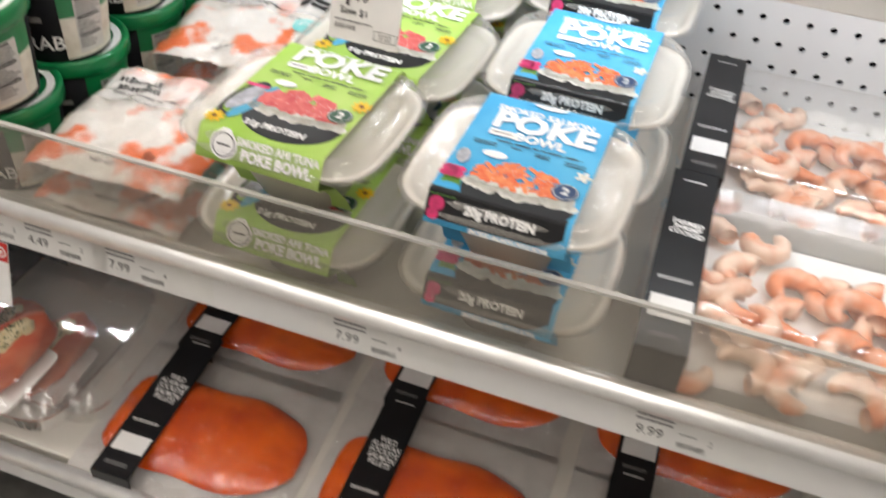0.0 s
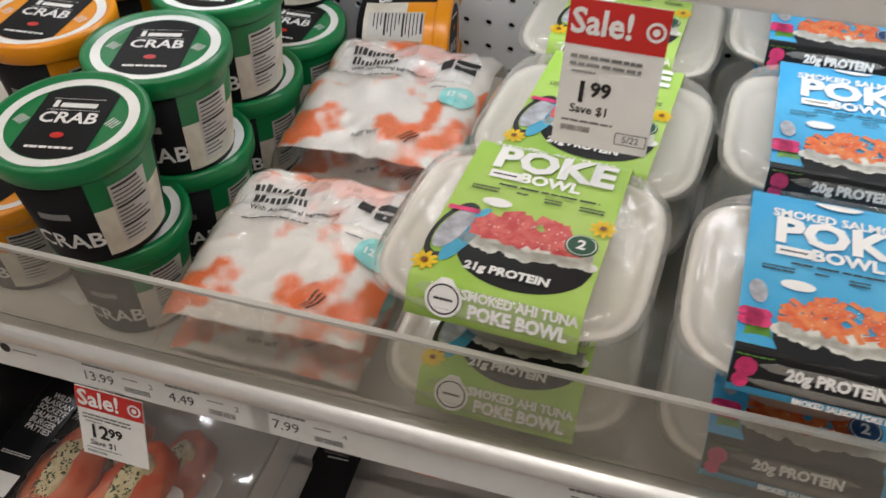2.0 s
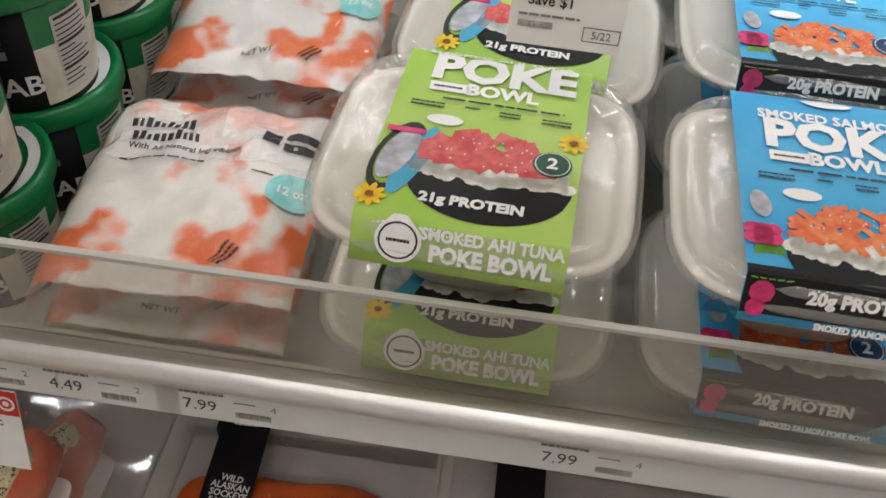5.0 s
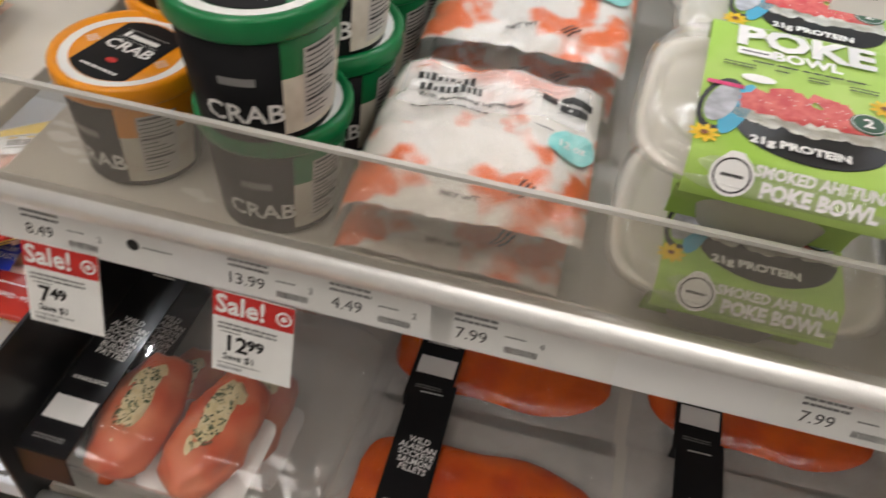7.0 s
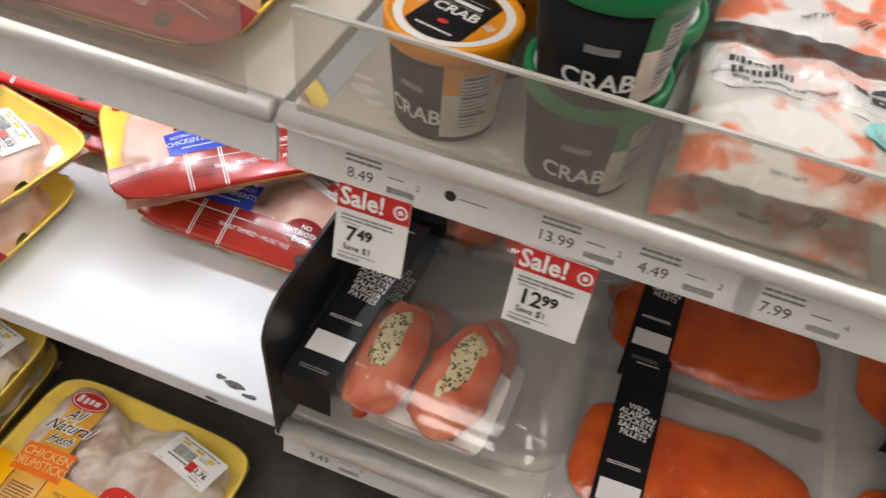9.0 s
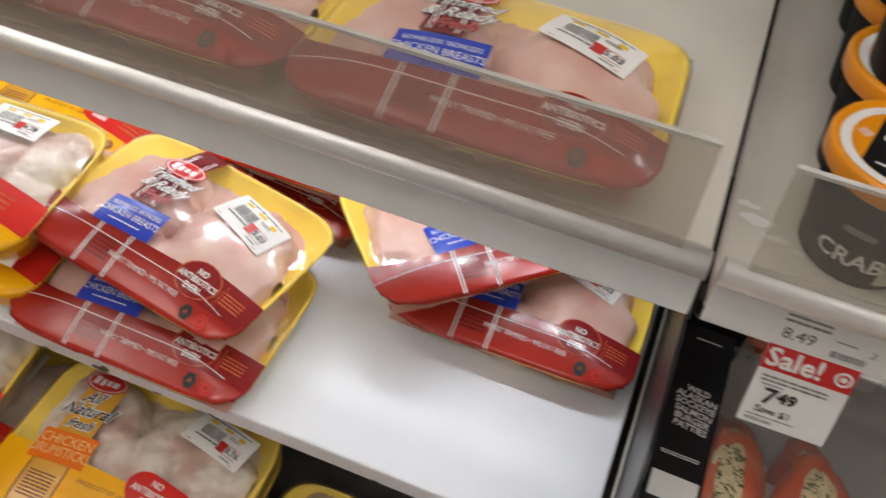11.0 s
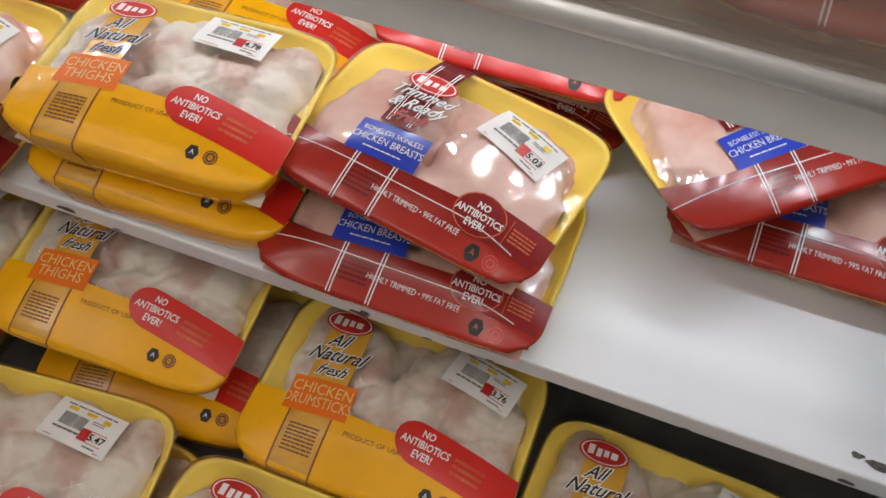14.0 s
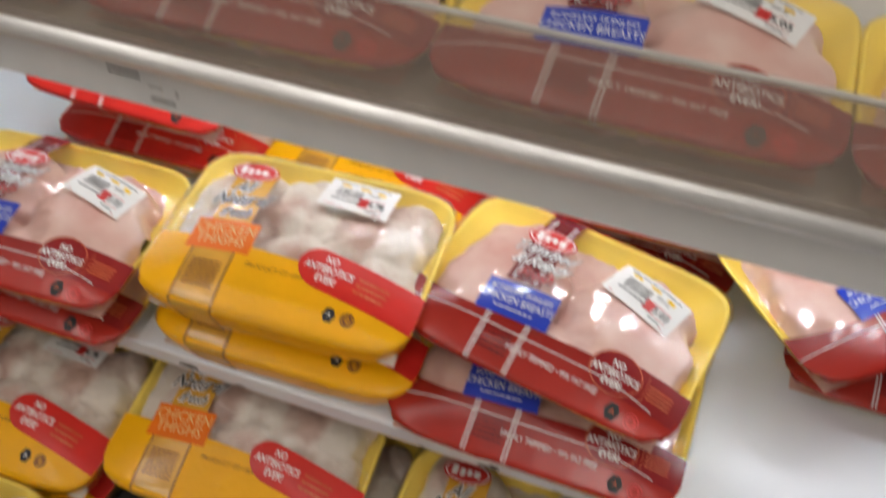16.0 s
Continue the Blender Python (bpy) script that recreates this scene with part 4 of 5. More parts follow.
for x, y, z, rz in ((-0.249, 0.178, Z1, 10), (-0.247, 0.170, Z2, 4), (-0.248, 0.276, Z1, 0), (-0.247, 0.268, Z2, 20), (-0.248, 0.374, Z1, 0), (-0.247, 0.368, Z2, 15), (-0.165, 0.411, Z2, -20)):
    copy_thing(ot, pose(x, y, z, 0, 0, rz) @ TS)
tagged(copy_thing(ot, pose(-0.098, 0.408, PAN + 0.0490, 4, 90, 12) @ Matrix.Rotation(radians(254), 4, "Z") @ TS), "crab tub with orange lid lying on its side")

# ---------------------------------------------------------------- crab-stick bags


def pillow(L, W, h, seed, nx=44, ny=44):
    """A lumpy vacuum bag with flat sealed edges: height over the bed."""
    off = Vector((seed * 2.3, seed * 4.1, 0.5))

    def height(x, y):
        a, b = max(0.0, 1 - abs(2 * x / (L - 0.001)) ** 6), max(0.0, 1 - abs(2 * (y + 0.005) / (W - 0.009)) ** 7)
        body = (a * b) ** 0.30
        lump = 0.88 + 0.22 * noise.noise(Vector((x, y, 0)) * 32 + off) + 0.08 * noise.noise(Vector((x, y, 0)) * 90 + off)
        return 0.0015 + h * body * max(0.35, min(1.1, lump)) + 0.0012 * abs(noise.noise(Vector((x, y, 0)) * 120 + off))
    v = [((i / nx - 0.5) * L, (j / ny - 0.5) * W) for i in range(nx + 1) for j in range(ny + 1)]
    f = [(i * (ny + 1) + j, (i + 1) * (ny + 1) + j, (i + 1) * (ny + 1) + j + 1, i * (ny + 1) + j + 1) for i in range(nx) for j in range(ny)]
    return v, f, height


def crab_bag(label, m, seed, L=0.150, W=0.185):
    ob = thing("crab_stick_bag", label, "food bag", "crab stick bags", m)
    v, f, height = pillow(L, W, 0.040, seed)
    inner = [(x * 0.93, y * 0.90) for x, y in v]
    raw("crab_meat", [(x, y, max(0.0008, height(x, y) - 0.0012)) for x, y in inner] + [(x, y, 0.0005) for x, y in inner], f, "surimi", ob, "white crab stick pieces", True)

    r2 = random.Random(seed)
    raw("bag_film", [(x, y, height(x, y) + 0.0004) for x, y in v], f, "bagfilm", ob, "clear wrinkled plastic bag", True)

    def out(x, y, lift):
        return (x, y, height(x, y) + 0.0005 + lift)
    Print(out, 0.0003).patch(-0.060, 0.060, lambda x: 0.014 + 0.02 * x, lambda x: 0.060 + 0.04 * x, 24, 10).done("white_panel", "panelfilm", ob, "cloudy white printed panel")
    p = Print(out, 0.0008)
    for row in range(2):
        x = -0.048 + 0.002 * row
        while x < -0.012 + 0.006 * row:
            w, h = r2.uniform(0.0018, 0.0034), r2.choice((0.0030, 0.0034, 0.0050))
            p.patch(x, x + w, 0.044 - 0.012 * row - 0.0032, 0.044 - 0.012 * row - 0.0032 + 2 * h * 0.9, 1, 3, (0, 0), 4)
            x += w + 0.0014
    tagged(p.done("bag_title", "ink", ob), "black title in plain bars", kind="stuff")
    p = Print(out, 0.0008)
    p.text("With All Natural Ingredients", 0.0060, (-0.014, 0.0215), 2, 0.0001, 0.95).bars(0.05, 0.003, 1, (-0.025, 0.012), 2, seed + 1).bars(0.012, 0.003, 1, (0.035, 0.006), 2, 3)
    tagged(p.done("bag_print", "ink", ob), kind="stuff")
    p = Print(out, 0.0008)
    p.patch(0.030, 0.0395, 0.029, 0.041, 3, 3).patch(0.042, 0.062, 0.036, 0.0415, 3, 2).patch(0.042, 0.060, 0.0275, 0.0335, 3, 2)
    p.done("maker_mark", "ink", ob)
    Print(out, 0.0008).text("NET WT", 0.0058, (-0.004, -0.066), 0, 0.0001).done("weight_print", "ink", ob)
    p = Print(out, 0.0008).bars(0.016, 0.010, 3, (0.030, -0.060), 60)
    tagged(p.done("bag_print", "ink", ob), "black printing in plain bars", kind="stuff")
    Print(out, 0.0008).disc(0.0145, 0.0135, (0.053, -0.004)).done("weight_bubble", "teal", ob, "teal round mark")
    Print(out, 0.0013).text("12 oz", 0.0085, (0.053, -0.004), 0, 0.0002, 0.9).done("weight_lettering", "white_ink", ob)
    return ob


M["panelfilm"] = clear("white_printed_film", 0.05, 0.10, 0.8, 60.0, milk=0.36, milk_colour=(0.88, 0.87, 0.86))
bag = crab_bag("clear bag of white and orange crab stick pieces", pose(-0.021, 0.094, PAN + 0.042, 0, 0, 3), 2, 0.146, 0.180)
copy_thing(bag, pose(-0.026, 0.098, PAN + 0.0005, 0, 0, 1))
bag2 = crab_bag("clear bag of white and orange crab stick pieces", pose(-0.020, 0.283, PAN + 0.047, 3, 0, 1), 5, 0.156, 0.185)
copy_thing(bag2, pose(-0.022, 0.290, PAN + 0.0005, 0, 0, 0))

# ---------------------------------------------------------------- poke bowls
BL, BW, BN, BH = 0.156, 0.143, 4.2, 0.0775


def poke_bowl(name, label, m, card, words, grams, topping, salmon):
    ob = thing(name, label, "poke bowl", "poke bowls", m)
    raw("tub", *loft(rings(BL, BW, [(0.36, 0.0), (0.40, 0.0015), (0.58, 0.036), (0.86, 0.057), (0.955, 0.0615), (0.96, 0.0635), (0.90, 0.0635), (0.86, 0.059), (0.80, 0.056), (0.3, 0.055)], BN)), "cream", ob, "cream plastic tub", True)
    raw("lid", *loft(rings(BL, BW, [(0.985, 0.0605), (1.0, 0.0615), (0.995, 0.0655), (0.955, 0.0670), (0.935, 0.0725), (0.90, 0.0756), (0.86, 0.0761), (0.80, 0.0738), (0.74, 0.0723), (0.70, 0.0726), (0.3, 0.0730), (0.05, 0.0731)], BN), False, True), "lid_milk", ob, "cloudy plastic lid with raised rim", True)
    w = 0.0470
    prof = [(0.030, 0.004), (0.0735, 0.0600), (0.070, 0.0720), (0.064, 0.0768), (0.059, 0.0776), (-0.0605, 0.0776), (-0.0630, 0.0764), (-0.0725, 0.0580), (-0.0695, 0.0555), (-0.0480, 0.0440), (-0.0300, 0.0200), (-0.0220, 0.004)]
    nx, v, f = 10, [], []
    for i in range(nx + 1):
        x = (i / nx * 2 - 1) * w
        v += [(x, y, z) for y, z in prof]
    k = len(prof)
    f = [(i * k + j, (i + 1) * k + j, (i + 1) * k + j + 1, i * k + j + 1) for i in range(nx) for j in range(k - 1)]
    sl = raw("sleeve", v, f, card, ob, "printed card sleeve round the tub", True)

    shift = 0.0178 if salmon else 0.0

    def lay(x, y, lift):
        x *= 1.03
        y -= shift
        if y >= 0.069:
            return (x, 0.059 + 0.8 * (y - 0.069), 0.0777 - 0.35 * (y - 0.069) + lift)
        if y >= -0.050:
            return (x, 0.059 + 1.0168 * (y - 0.069), 0.0777 + lift)
        q = min(1.0, (-0.050 - y) / 0.0214)
        return (x, -0.0630 - 0.0100 * q - 0.88 * lift, 0.0776 - 0.0190 * q + 0.47 * lift)

    def word(name, text, size, at, bold, squeeze=1.0):
        Print(lay, 0.0012).text(text, size, at, 0, bold, squeeze).done(name, "white_ink", sl)
    word("kind_lettering", "SMOKED SALMON" if salmon else "SMOKED AHI TUNA", 0.0090, (0.0, 0.0735), 0.0003, 0.92)
    word("title_lettering", "POKE", 0.0285, (0.003, 0.0585), 0.0013, 1.0)
    word("bowl_lettering", "BOWL", 0.0120, (0.004, 0.0425), 0.0005)
    word("protein_lettering", grams, 0.0078, (0.002, -0.0400 if salmon else -0.0365), 0.0004)
    Print(lay, 0.0012).disc(0.0085, 0.0038, (-0.019, 0.0170)).done("speech_oval", "white_ink", sl)
    Print(lay, 0.0012).patch(-0.031, -0.012, 0.0390, 0.0460, 1, 1).done("date_box", "white_ink", sl)
    if not salmon:
        word("front_lettering", words[0], 0.0074, (0.014, -0.0545), 0.0003, 0.9)
        word("front_title", words[1], 0.0100, (0.014, -0.0630), 0.0005, 0.9)
        Print(lay, 0.0012).disc(0.0100, 0.0100, (-0.025, -0.0592)).done("seal_disc", "white_ink", sl)
    else:
        Print(lay, 0.0012).disc(0.0125, 0.0042, (0.0, 0.0880)).done("seal_disc", "white_ink", sl)
        word("front_lettering", "SMOKED SALMON POKE BOWL", 0.0040, (0.010, -0.0520), 0.0002, 0.9)

    def bowl_low(x):
        return -0.0200 - 0.0270 * max(0.0, 1 - ((x - 0.007) / 0.0362) ** 2) ** 0.5
    Print(lay, 0.0004).patch(-0.029, 0.043, bowl_low, lambda x: -0.0170, 24, 24).done("print_bowl", "black_card", sl, "black bowl in the picture")
    if salmon:
        Print(lay, 0.0003).patch(-0.0455, 0.0420, lambda x: -0.0500 + 4 * max(0, x - 0.026) ** 1.5, -0.0290, 20, 24).done("print_band", "black_card", sl, "black band")
    r2 = random.Random(11)
    p = Print(lay, 0.0006)
    for q in range(26):
        a = q / 25
        p.disc(0.0042, 0.0034, (-0.027 + 0.068 * a, -0.0190 + 0.016 * (a - 0.5) ** 2 + r2.uniform(-0.003, 0.003)), r2.uniform(0, 90), 8, 1)
    p.patch(-0.027, 0.041, -0.0205, -0.0080, 6, 2)
    p.done("print_rice", "rice", sl, "white rice in the picture")
    p = Print(lay, 0.0008)
    for q in range(72):
        a = r2.uniform(-1, 1)
        y = r2.uniform(-0.0135 + 0.004 * abs(a), 0.0125 - 0.014 * a * a)
        x = 0.004 + 0.027 * a
        if salmon:
            p.patch(-0.0055, 0.0055, -0.0016, 0.0016, 2, 1, (x, y), r2.uniform(-70, 70))
        else:
            p.patch(-0.0042, 0.0042, -0.0036, 0.0036, 1, 1, (x, y), r2.uniform(-40, 40))
    p.done("print_topping", topping, sl, "red fish pieces in the picture")
    p = Print(lay, 0.0011)
    for q in range(30):
        p.disc(0.0005, 0.0005, (0.004 + r2.uniform(-0.022, 0.022), r2.uniform(-0.012, 0.008)), 0, 5, 1)
    p.done("print_seeds", "rice", sl)
    Print(lay, 0.0013).bars(0.058, 0.0030, 1, (0.006, 0.0335), 0, 2).bars(0.016, 0.005, 2, (-0.029, 0.0275), 0, 3).bars(0.007, 0.0028, 1, (-0.008, 0.0285), 0, 4).bars(0.010, 0.005, 2, (0.010, 0.0270), 0, 5).bars(0.014, 0.005, 2, (0.032, 0.0265), 0, 6).bars(0.014, 0.003, 1, (-0.022, 0.0425), 0, 7).done("small_print", "ink", sl)
    Print(lay, 0.0010).disc(0.0088, 0.0088, (0.033, -0.0030), count=24).done("print_badge", "navy" if salmon else "dkgreen", sl, "round badge")
    Print(lay, 0.0015).text("2", 0.0100, (0.033, -0.0030), 0, 0.0003).disc(0.0079, 0.0079, (0.033, -0.0030), inner=0.94, rows=1, count=24).done("badge_number", "white_ink", sl)
    if salmon:
        p = Print(lay, 0.0010)
        for q in range(5):
            p.patch(-0.0014, 0.0014, -0.011, 0.011, 1, 1, (-0.041 + 0.0026 * q, -0.0235), -8 + 5 * q)
        p.done("print_stalk", "leaf", sl)
        p = Print(lay, 0.0013)
        for q in range(6):
            p.disc(0.0042, 0.0038, (-0.042 + 0.004 * (q % 3), -0.0140 + 0.0055 * (q // 3)), 0, 9, 1)
        p.done("print_radish", "pinkprint", sl)
        Print(lay, 0.0013).disc(0.0052, 0.0052, (-0.0385, -0.0400), 0, 9, 1).done("print_flower", "pinkprint", sl)
        Print(lay, 0.0013).disc(0.004, 0.004, (-0.0400, -0.0470), 0, 9, 1).done("print_flower", "pinkprint", sl)
        Print(lay, 0.0010).disc(0.0045, 0.0085, (-0.0375, 0.0080), 8).done("print_oval", "silver", sl)
        p = Print(lay, 0.0012)
        for q in range(5):
            p.disc(0.0030, 0.0018, (0.040 + 0.003 * math.cos(1.257 * q), 0.0170 + 0.003 * math.sin(1.257 * q)), 72 * q, 8, 1)
        p.done("print_blossom", "rice", sl)
    else:
        Print(lay, 0.0006).disc(0.0058, 0.0250, (-0.0275, -0.0130), -14).done("print_board", "board", sl)
        Print(lay, 0.0005).disc(0.0105, 0.0255, (-0.0350, -0.0120), -10, inner=0.78, rows=1).done("print_leash", "ink", sl)
        Print(lay, 0.0008).disc(0.0068, 0.0190, (-0.0350, -0.0100), -14).done("print_oval", "silver", sl)
        Print(lay, 0.0012).patch(-0.009, 0.009, -0.0018, 0.0018, 4, 1, (-0.0345, 0.0060), 0).done("print_garland", "pinkprint", sl)
        for cx, cy in ((-0.0410, -0.0400), (0.041, 0.0140)):
            p = Print(lay, 0.0010)
            for q in range(9):
                p.disc(0.0042, 0.0016, (cx + 0.0035 * math.cos(0.698 * q), cy + 0.0035 * math.sin(0.698 * q)), 40 * q, 8, 1)
            p.done("print_sunflower", "sunflower", sl)
            Print(lay, 0.0014).disc(0.0019, 0.0019, (cx, cy), 0, 9, 1).done("flower_heart", "brown", sl)
        Print(lay, 0.0014).disc(0.0085, 0.0085, (-0.025, -0.0592), inner=0.9, rows=1).bars(0.010, 0.003, 1, (-0.025, -0.0592)).done("print_seal", "ink", sl)
    return ob


gb = poke_bowl("poke_bowl", "cream plastic poke bowl with lime green card sleeve", pose(0.138, 0.066, PAN + BH + 0.0005, 0, 0, -2.5), "lime", ("SMOKED AHI TUNA", "POKE BOWL"), "21g PROTEIN", "tuna", False)
bb = poke_bowl("poke_bowl", "cream plastic poke bowl with sky blue card sleeve", pose(0.303, 0.0635, PAN + BH + 0.0005, 0, 0, -1), "sky", ("SMOKED SALMON", "POKE BOWL"), "20g PROTEIN", "salmonprint", True)
for x, y, k, a in ((0.140, 0.0672, 0, -1), (0.153, 0.223, 0, -3), (0.154, 0.205, 0.85, -4), (0.152, 0.372, 0, 0), (0.152, 0.350, 0.85, -3)):
    copy_thing(gb, pose(x, y, PAN + 0.0003 + k * BH, 0, 0, a))
for x, y, k, a in ((0.304, 0.0672, 0, -1), (0.314, 0.224, 0, -1), (0.313, 0.216, 1.004, -1), (0.306, 0.372, 0, 0), (0.306, 0.366, 1.004, -1)):
    copy_thing(bb, pose(x, y, PAN + 0.0003 + k * BH, 0, 0, a))

# ---------------------------------------------------------------- trays and pouches with black card bands


def card_band(ob, x0, x1, y0, y1, z, drop, words, seed, flap=True):
    """A black card band over a pack, with white writing up its length and a white date panel."""
    bm = bmesh.new()
    block(bm, x0, x1, y0, y1, z, z + 0.0012)
    block(bm, x0, x1, y0 - 0.0012, y0, z - drop, z + 0.0008)
    b = part("card_band", bm, "black_card", ob, "black card band")

    def lay(x, y, lift):
        return (x, y, z + 0.0012 + lift)
    cx, w, L = (x0 + x1) / 2, x1 - x0, y1 - y0
    for k, t in enumerate(words):
        Print(lay, 0.0006).text(t, w * 0.20, (cx + 0.04 * w, y0 + L * 0.66 - k * w * 0.175), -6, 0.0002, 0.9).done("band_word", "white_ink", b)
    p = Print(lay, 0.0006)
    p.bars(w * 0.7, 0.004, 2, (cx, y0 + L * 0.34), 0, seed).done("band_bar", "white_ink", b)
    p = Print(lay, 0.0006).bars(w * 0.5, 0.003, 1, (cx, y0 + L * 0.93), 0, seed + 3)
    p.done("band_bar", "white_ink", b)
    Print(lay, 0.0005).patch(x0 + 0.10 * w, x1 - 0.06 * w, y0 + L * 0.14, y0 + L * 0.25, 1, 1).done("date_panel", "white_ink", b, "white date panel")
    Print(lay, 0.0008).bars(w * 0.6, 0.005, 2, (cx, y0 + L * 0.06), 0, seed + 7).done("band_small_print", "grey_ink", b)
    return b


def clear_tray(ob, L, W, h, material="lid_clear"):
    raw("clear_tray", *loft(rings(L, W, [(0.88, 0.0), (0.90, 0.002), (0.975, h * 0.72), (1.0, h * 0.74), (1.0, h * 0.78), (0.97, h * 0.8), (0.95, h), (0.5, h * 1.02)], 7)), material, ob, "clear plastic tray and lid", True)


def lump(cx, cy, cz, rx, ry, rz, turn, seed, rough=0.12, pinch=0.0):
    """A soft uneven ellipsoid."""
    nu, nv, v = 26, 16, []
    off = Vector((seed * 1.3, seed * 2.9, seed * 0.7))
    c, s = math.cos(radians(turn)), math.sin(radians(turn))
    for j in range(nv + 1):
        ph = -math.pi / 2 + math.pi * j / nv
        for i in range(nu):
            a = 2 * math.pi * i / nu
            d = Vector((math.cos(ph) * math.cos(a), math.cos(ph) * math.sin(a), math.sin(ph)))
            k = 1 + rough * noise.noise(d * 2.2 + off) + 0.4 * rough * noise.noise(d * 6 + off)
            if pinch and d.z > 0:
                k -= pinch * max(0, 1 - abs(d.x) * 2.6) * d.z * (1 - abs(d.y) ** 2)
            x, y, z = d.x * rx * k, d.y * ry * k, d.z * rz * k
            v.append((cx + c * x - s * y, cy + s * x + c * y, cz + z))
    f = [(j * nu + i, j * nu + (i + 1) % nu, (j + 1) * nu + (i + 1) % nu, (j + 1) * nu + i) for j in range(nv) for i in range(nu)]
    return v, f


def salmon_cakes(m, sd):
    ob = thing("stuffed_salmon_tray", "clear tray of two stuffed salmon portions with black card band", "fish tray", "stuffed salmon trays", m)
    L, W, h = 0.245, 0.205, 0.044
    clear_tray(ob, L, W, h)
    raw("pad", *loft(rings(L * 0.36, W * 0.44, [(1, 0.006), (1, 0.008)], 8)), "paper", ob, "white absorbent pad").location = (0.012, -0.045, 0)
    for k, (x, y) in enumerate(((-0.050, -0.045), (0.016, -0.043))):
        fish = raw("salmon_portion", *lump(x, y + 0.008, 0.023, 0.0310, 0.062, 0.0190, 2 - 5 * k, sd + k, 0.20, 0.10), "salmon_pale", ob, "orange salmon portion", True)
        raw("filling", *lump(x - 0.001, y + 0.012, 0.0350, 0.0150, 0.041, 0.0072, 2 - 5 * k, sd + k + 5, 0.2), "filling", fish, "cream filling with herbs", True)
        r2 = random.Random(sd * 10 + k)
        v, f = [], []
        for q in range(120):
            a, b = r2.uniform(-0.0105, 0.0105), r2.uniform(-0.034, 0.034)
            if (a / 0.0120) ** 2 + (b / 0.036) ** 2 > 1:
                continue
            z = 0.0358 + 0.0074 * max(0.0, 1 - (a / 0.0150) ** 2 - (b / 0.041) ** 2) ** 0.5
            r, t = r2.uniform(0.0008, 0.0021), r2.uniform(0, 3)
            n = len(v)
            v += [(x - 0.001 + a + r * math.cos(t + 2.09 * i), y + 0.012 + b + r * math.sin(t + 2.09 * i), z) for i in range(3)] + [(x - 0.001 + a, y + 0.012 + b, z + 0.0008)]
            f += [(n, n + 1, n + 3), (n + 1, n + 2, n + 3), (n + 2, n, n + 3)]
        tagged(raw("herb_flecks", v, f, "herb", fish), kind="stuff")
    card_band(ob, -L / 2 + 0.010, -L / 2 + 0.053, -W / 2 - 0.002, W / 2, h * 1.02, 0.035, ("WILD", "ALASKAN", "SOCKEYE", "SALMON", "BURGER", "PATTIES"), sd)
    return ob


c1 = salmon_cakes(pose(-0.212, 0.056, LOW + 0.0425, 0, 0, -1), 3)
copy_thing(c1, pose(-0.208, 0.105, LOW - 0.0035, 0, 0, 0))
copy_thing(c1, pose(-0.204, 0.275, LOW + 0.0425, 0, 0, 1))
copy_thing(c1, pose(-0.204, 0.312, LOW - 0.0035, 0, 0, 0))


def salmon_pouch(m, sd):
    ob = thing("salmon_pouch", "clear vacuum pouch of sockeye salmon fillet with black card band", "fish pouch", "salmon pouches", m)
    L, W = 0.232, 0.185
    nx, ny = 50, 36
    off = Vector((sd * 1.9, sd, 0))

    def fil(x, y):
        edge = 0.060 + 0.010 * noise.noise(Vector((x * 14, 0, 0)) + off) - 0.55 * max(0, x - 0.02) ** 1.4
        a = max(0.0, 1 - abs((x - 0.002) / 0.106) ** 5)
        b = max(0.0, 1 - abs((y + 0.012) / edge) ** 4)
        return (a * b) ** 0.45

    def height(x, y):
        return 0.0015 + 0.0185 * fil(x, y) + 0.0014 * abs(noise.noise(Vector((x, y, 0)) * 70 + off)) + 0.0006 * noise.noise(Vector((x, y, 0)) * 20)
    grid = [((i / nx - 0.5) * L, (j / ny - 0.5) * W) for i in range(nx + 1) for j in range(ny + 1)]
    f = [(i * (ny + 1) + j, (i + 1) * (ny + 1) + j, (i + 1) * (ny + 1) + j + 1, i * (ny + 1) + j + 1) for i in range(nx) for j in range(ny)]
    body = []
    for i in range(nx + 1):
        x = 0.002 + 0.1045 * (2 * i / nx - 1)
        half = (0.060 + 0.010 * noise.noise(Vector((x * 14, 0, 0)) + off) - 0.55 * max(0, x - 0.02) ** 1.4) * 0.985 * max(0.0, 1 - abs((x - 0.002) / 0.106) ** 9) ** 0.4
        body += [(x, -0.012 + half * (2 * j / ny - 1)) for j in range(ny + 1)]
    raw("fillet", [(x, y, max(0.001, height(x, y) - 0.0012)) for x, y in body], f, "salmon", ob, "deep orange salmon fillet", True)
    raw("pouch", [(x, y, height(x, y) + 0.0005) for x, y in grid], f, "bagfilm", ob, "clear wrinkled vacuum pouch", True)
    slab("pouch_back", -L / 2, L / 2, -W / 2, W / 2, 0, 0.0006, "backfilm", ob, "cloudy back of the pouch")
    card_band(ob, -0.078, -0.036, -W / 2 - 0.004, W / 2 + 0.006, 0.0222, 0.015, ("WILD", "ALASKAN", "SOCKEYE", "SALMON", "FILLETS"), sd)
    return ob


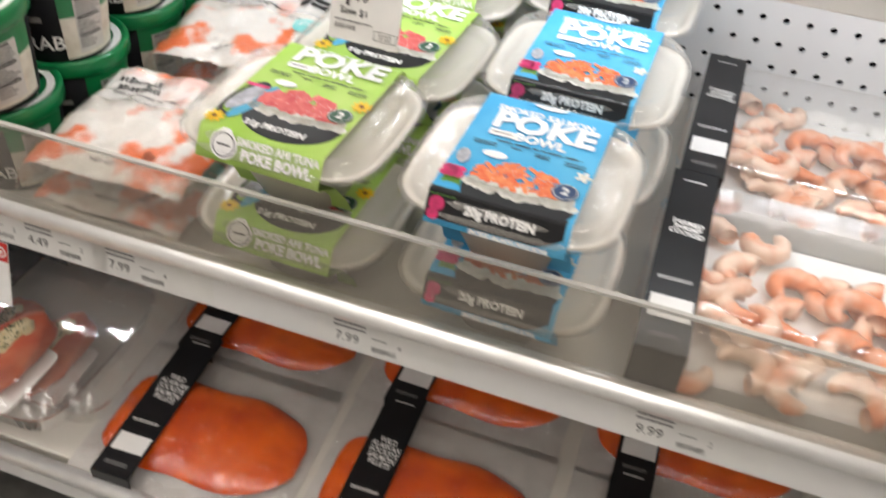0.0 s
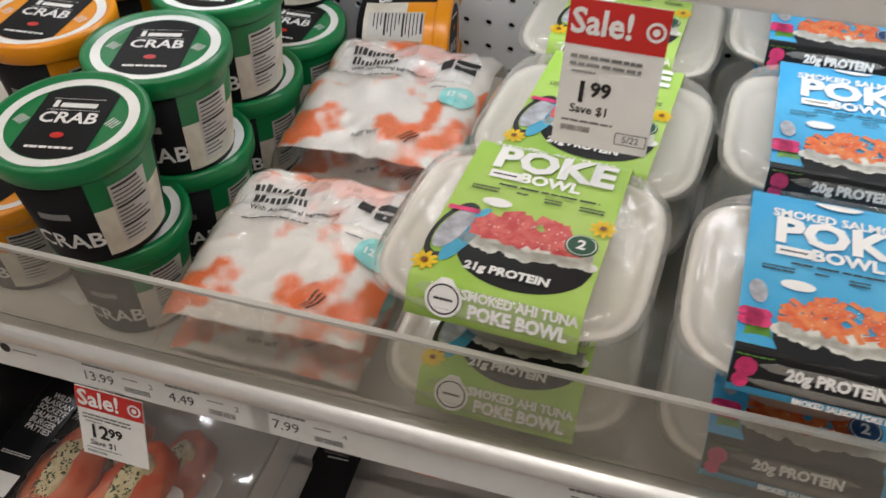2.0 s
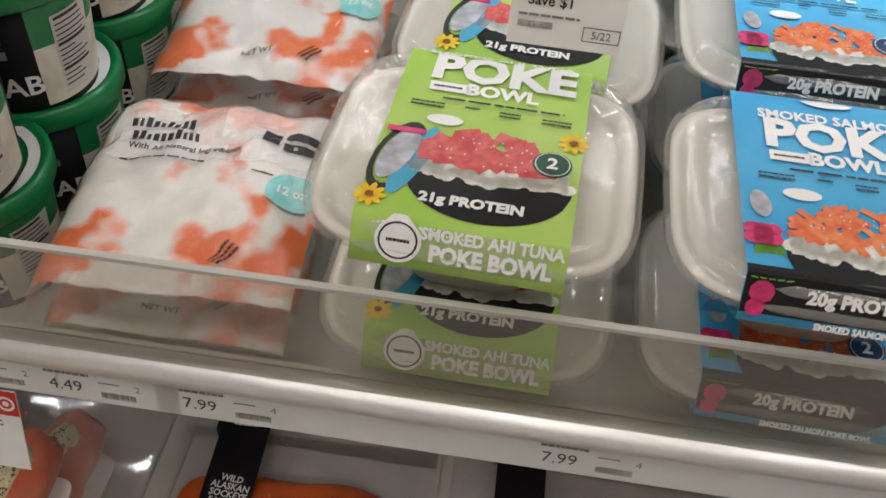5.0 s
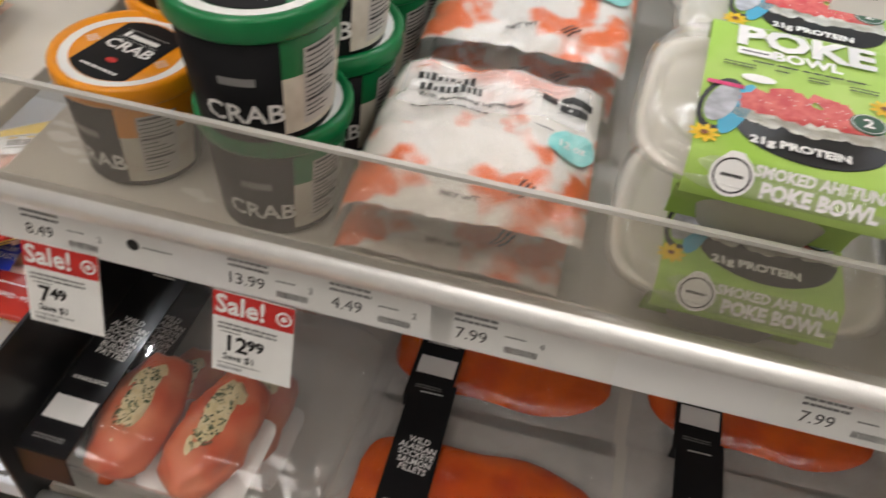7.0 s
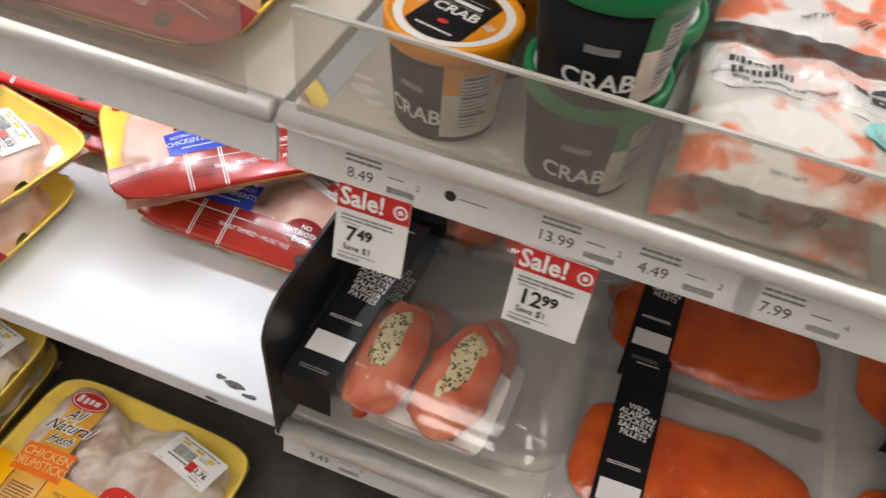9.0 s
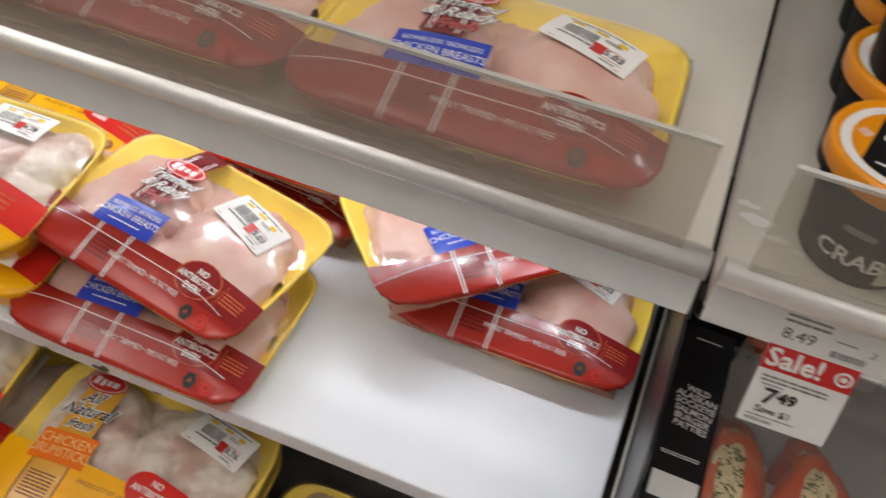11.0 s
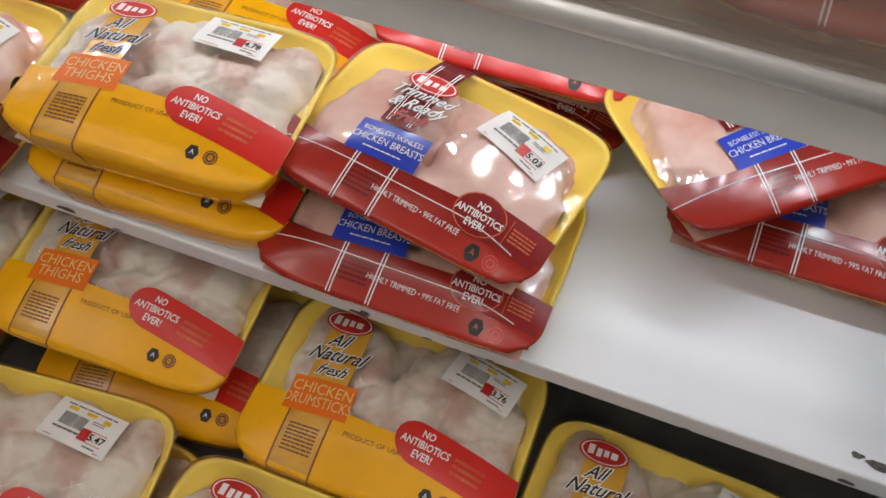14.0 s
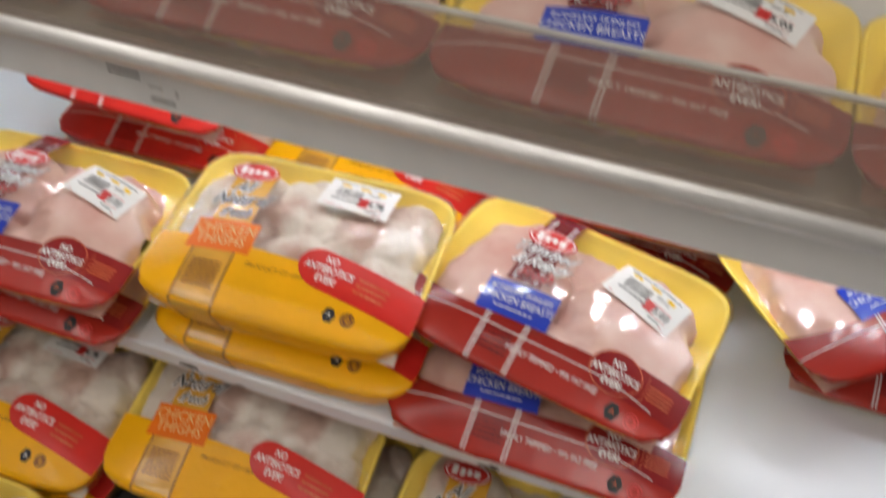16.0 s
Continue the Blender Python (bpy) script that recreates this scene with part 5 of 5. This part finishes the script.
M["backfilm"] = mat("cloudy_film_back", (0.55, 0.53, 0.50), 0.3, vary=0.08, scale=30)
s1 = salmon_pouch(pose(0.012, 0.062, LOW - 0.003, 0, 0, 2), 2)
for x, y, z, a in ((0.005, 0.235, 0.0, 0), (0.253, 0.070, 0.0, 1), (0.250, 0.250, 0.0, -1), (0.500, 0.070, 0, 0), (0.498, 0.250, 0, 1)):
    copy_thing(s1, pose(x, y, LOW - 0.003 + z, 0, 0, a))


def shrimp_tray(m, sd):
    ob = thing("shrimp_tray", "clear tray of cooked pink shrimp with black card band", "shrimp tray", "shrimp trays", m)
    L, W, h = 0.250, 0.205, 0.068
    r2 = random.Random(sd)
    for k in range(26):
        x, y = -0.075 + 0.034 * (k % 6) + r2.uniform(-0.008, 0.008), -0.078 + 0.036 * (k // 6) + r2.uniform(-0.008, 0.008)
        a0, R, n, v, f = r2.uniform(0, 6.28), r2.uniform(0.013, 0.017), 14, [], []
        zz = 0.038 + r2.uniform(0, 0.016)
        for i in range(n):
            q = i / (n - 1)
            an = a0 + q * 4.3
            th = 0.0098 * (1 - q) ** 0.45 * (0.75 + 0.5 * q) + 0.0012
            c = Vector((x + R * math.cos(an), y + R * math.sin(an), zz))
            for j in range(8):
                t = 2 * math.pi * j / 8
                s = 1 + 0.08 * math.sin(i * 2.6)
                v.append(c + Vector((math.cos(an) * math.cos(t), math.sin(an) * math.cos(t), math.sin(t))) * th * s)
        f = [(i * 8 + j, i * 8 + (j + 1) % 8, (i + 1) * 8 + (j + 1) % 8, (i + 1) * 8 + j) for i in range(n - 1) for j in range(8)] + [tuple(range(8))]
        raw("shrimp", v, f, "shrimp", ob, "", True)
    raw("pad", *loft(rings(L * 0.84, W * 0.84, [(1, 0.003), (1, 0.030)], 6)), "paper", ob)
    clear_tray(ob, L, W, h)
    card_band(ob, -L / 2 + 0.006, -L / 2 + 0.042, -W / 2 - 0.003, W / 2 + 0.002, h * 1.03, 0.052, ("FARMED", "SHRIMP", "COOKED"), sd)
    return ob


h1 = shrimp_tray(pose(0.520, 0.112, PAN + 0.0003, 0, 0, 1), 4)
copy_thing(h1, pose(0.522, 0.322, PAN + 0.0003, 0, 0, 0))
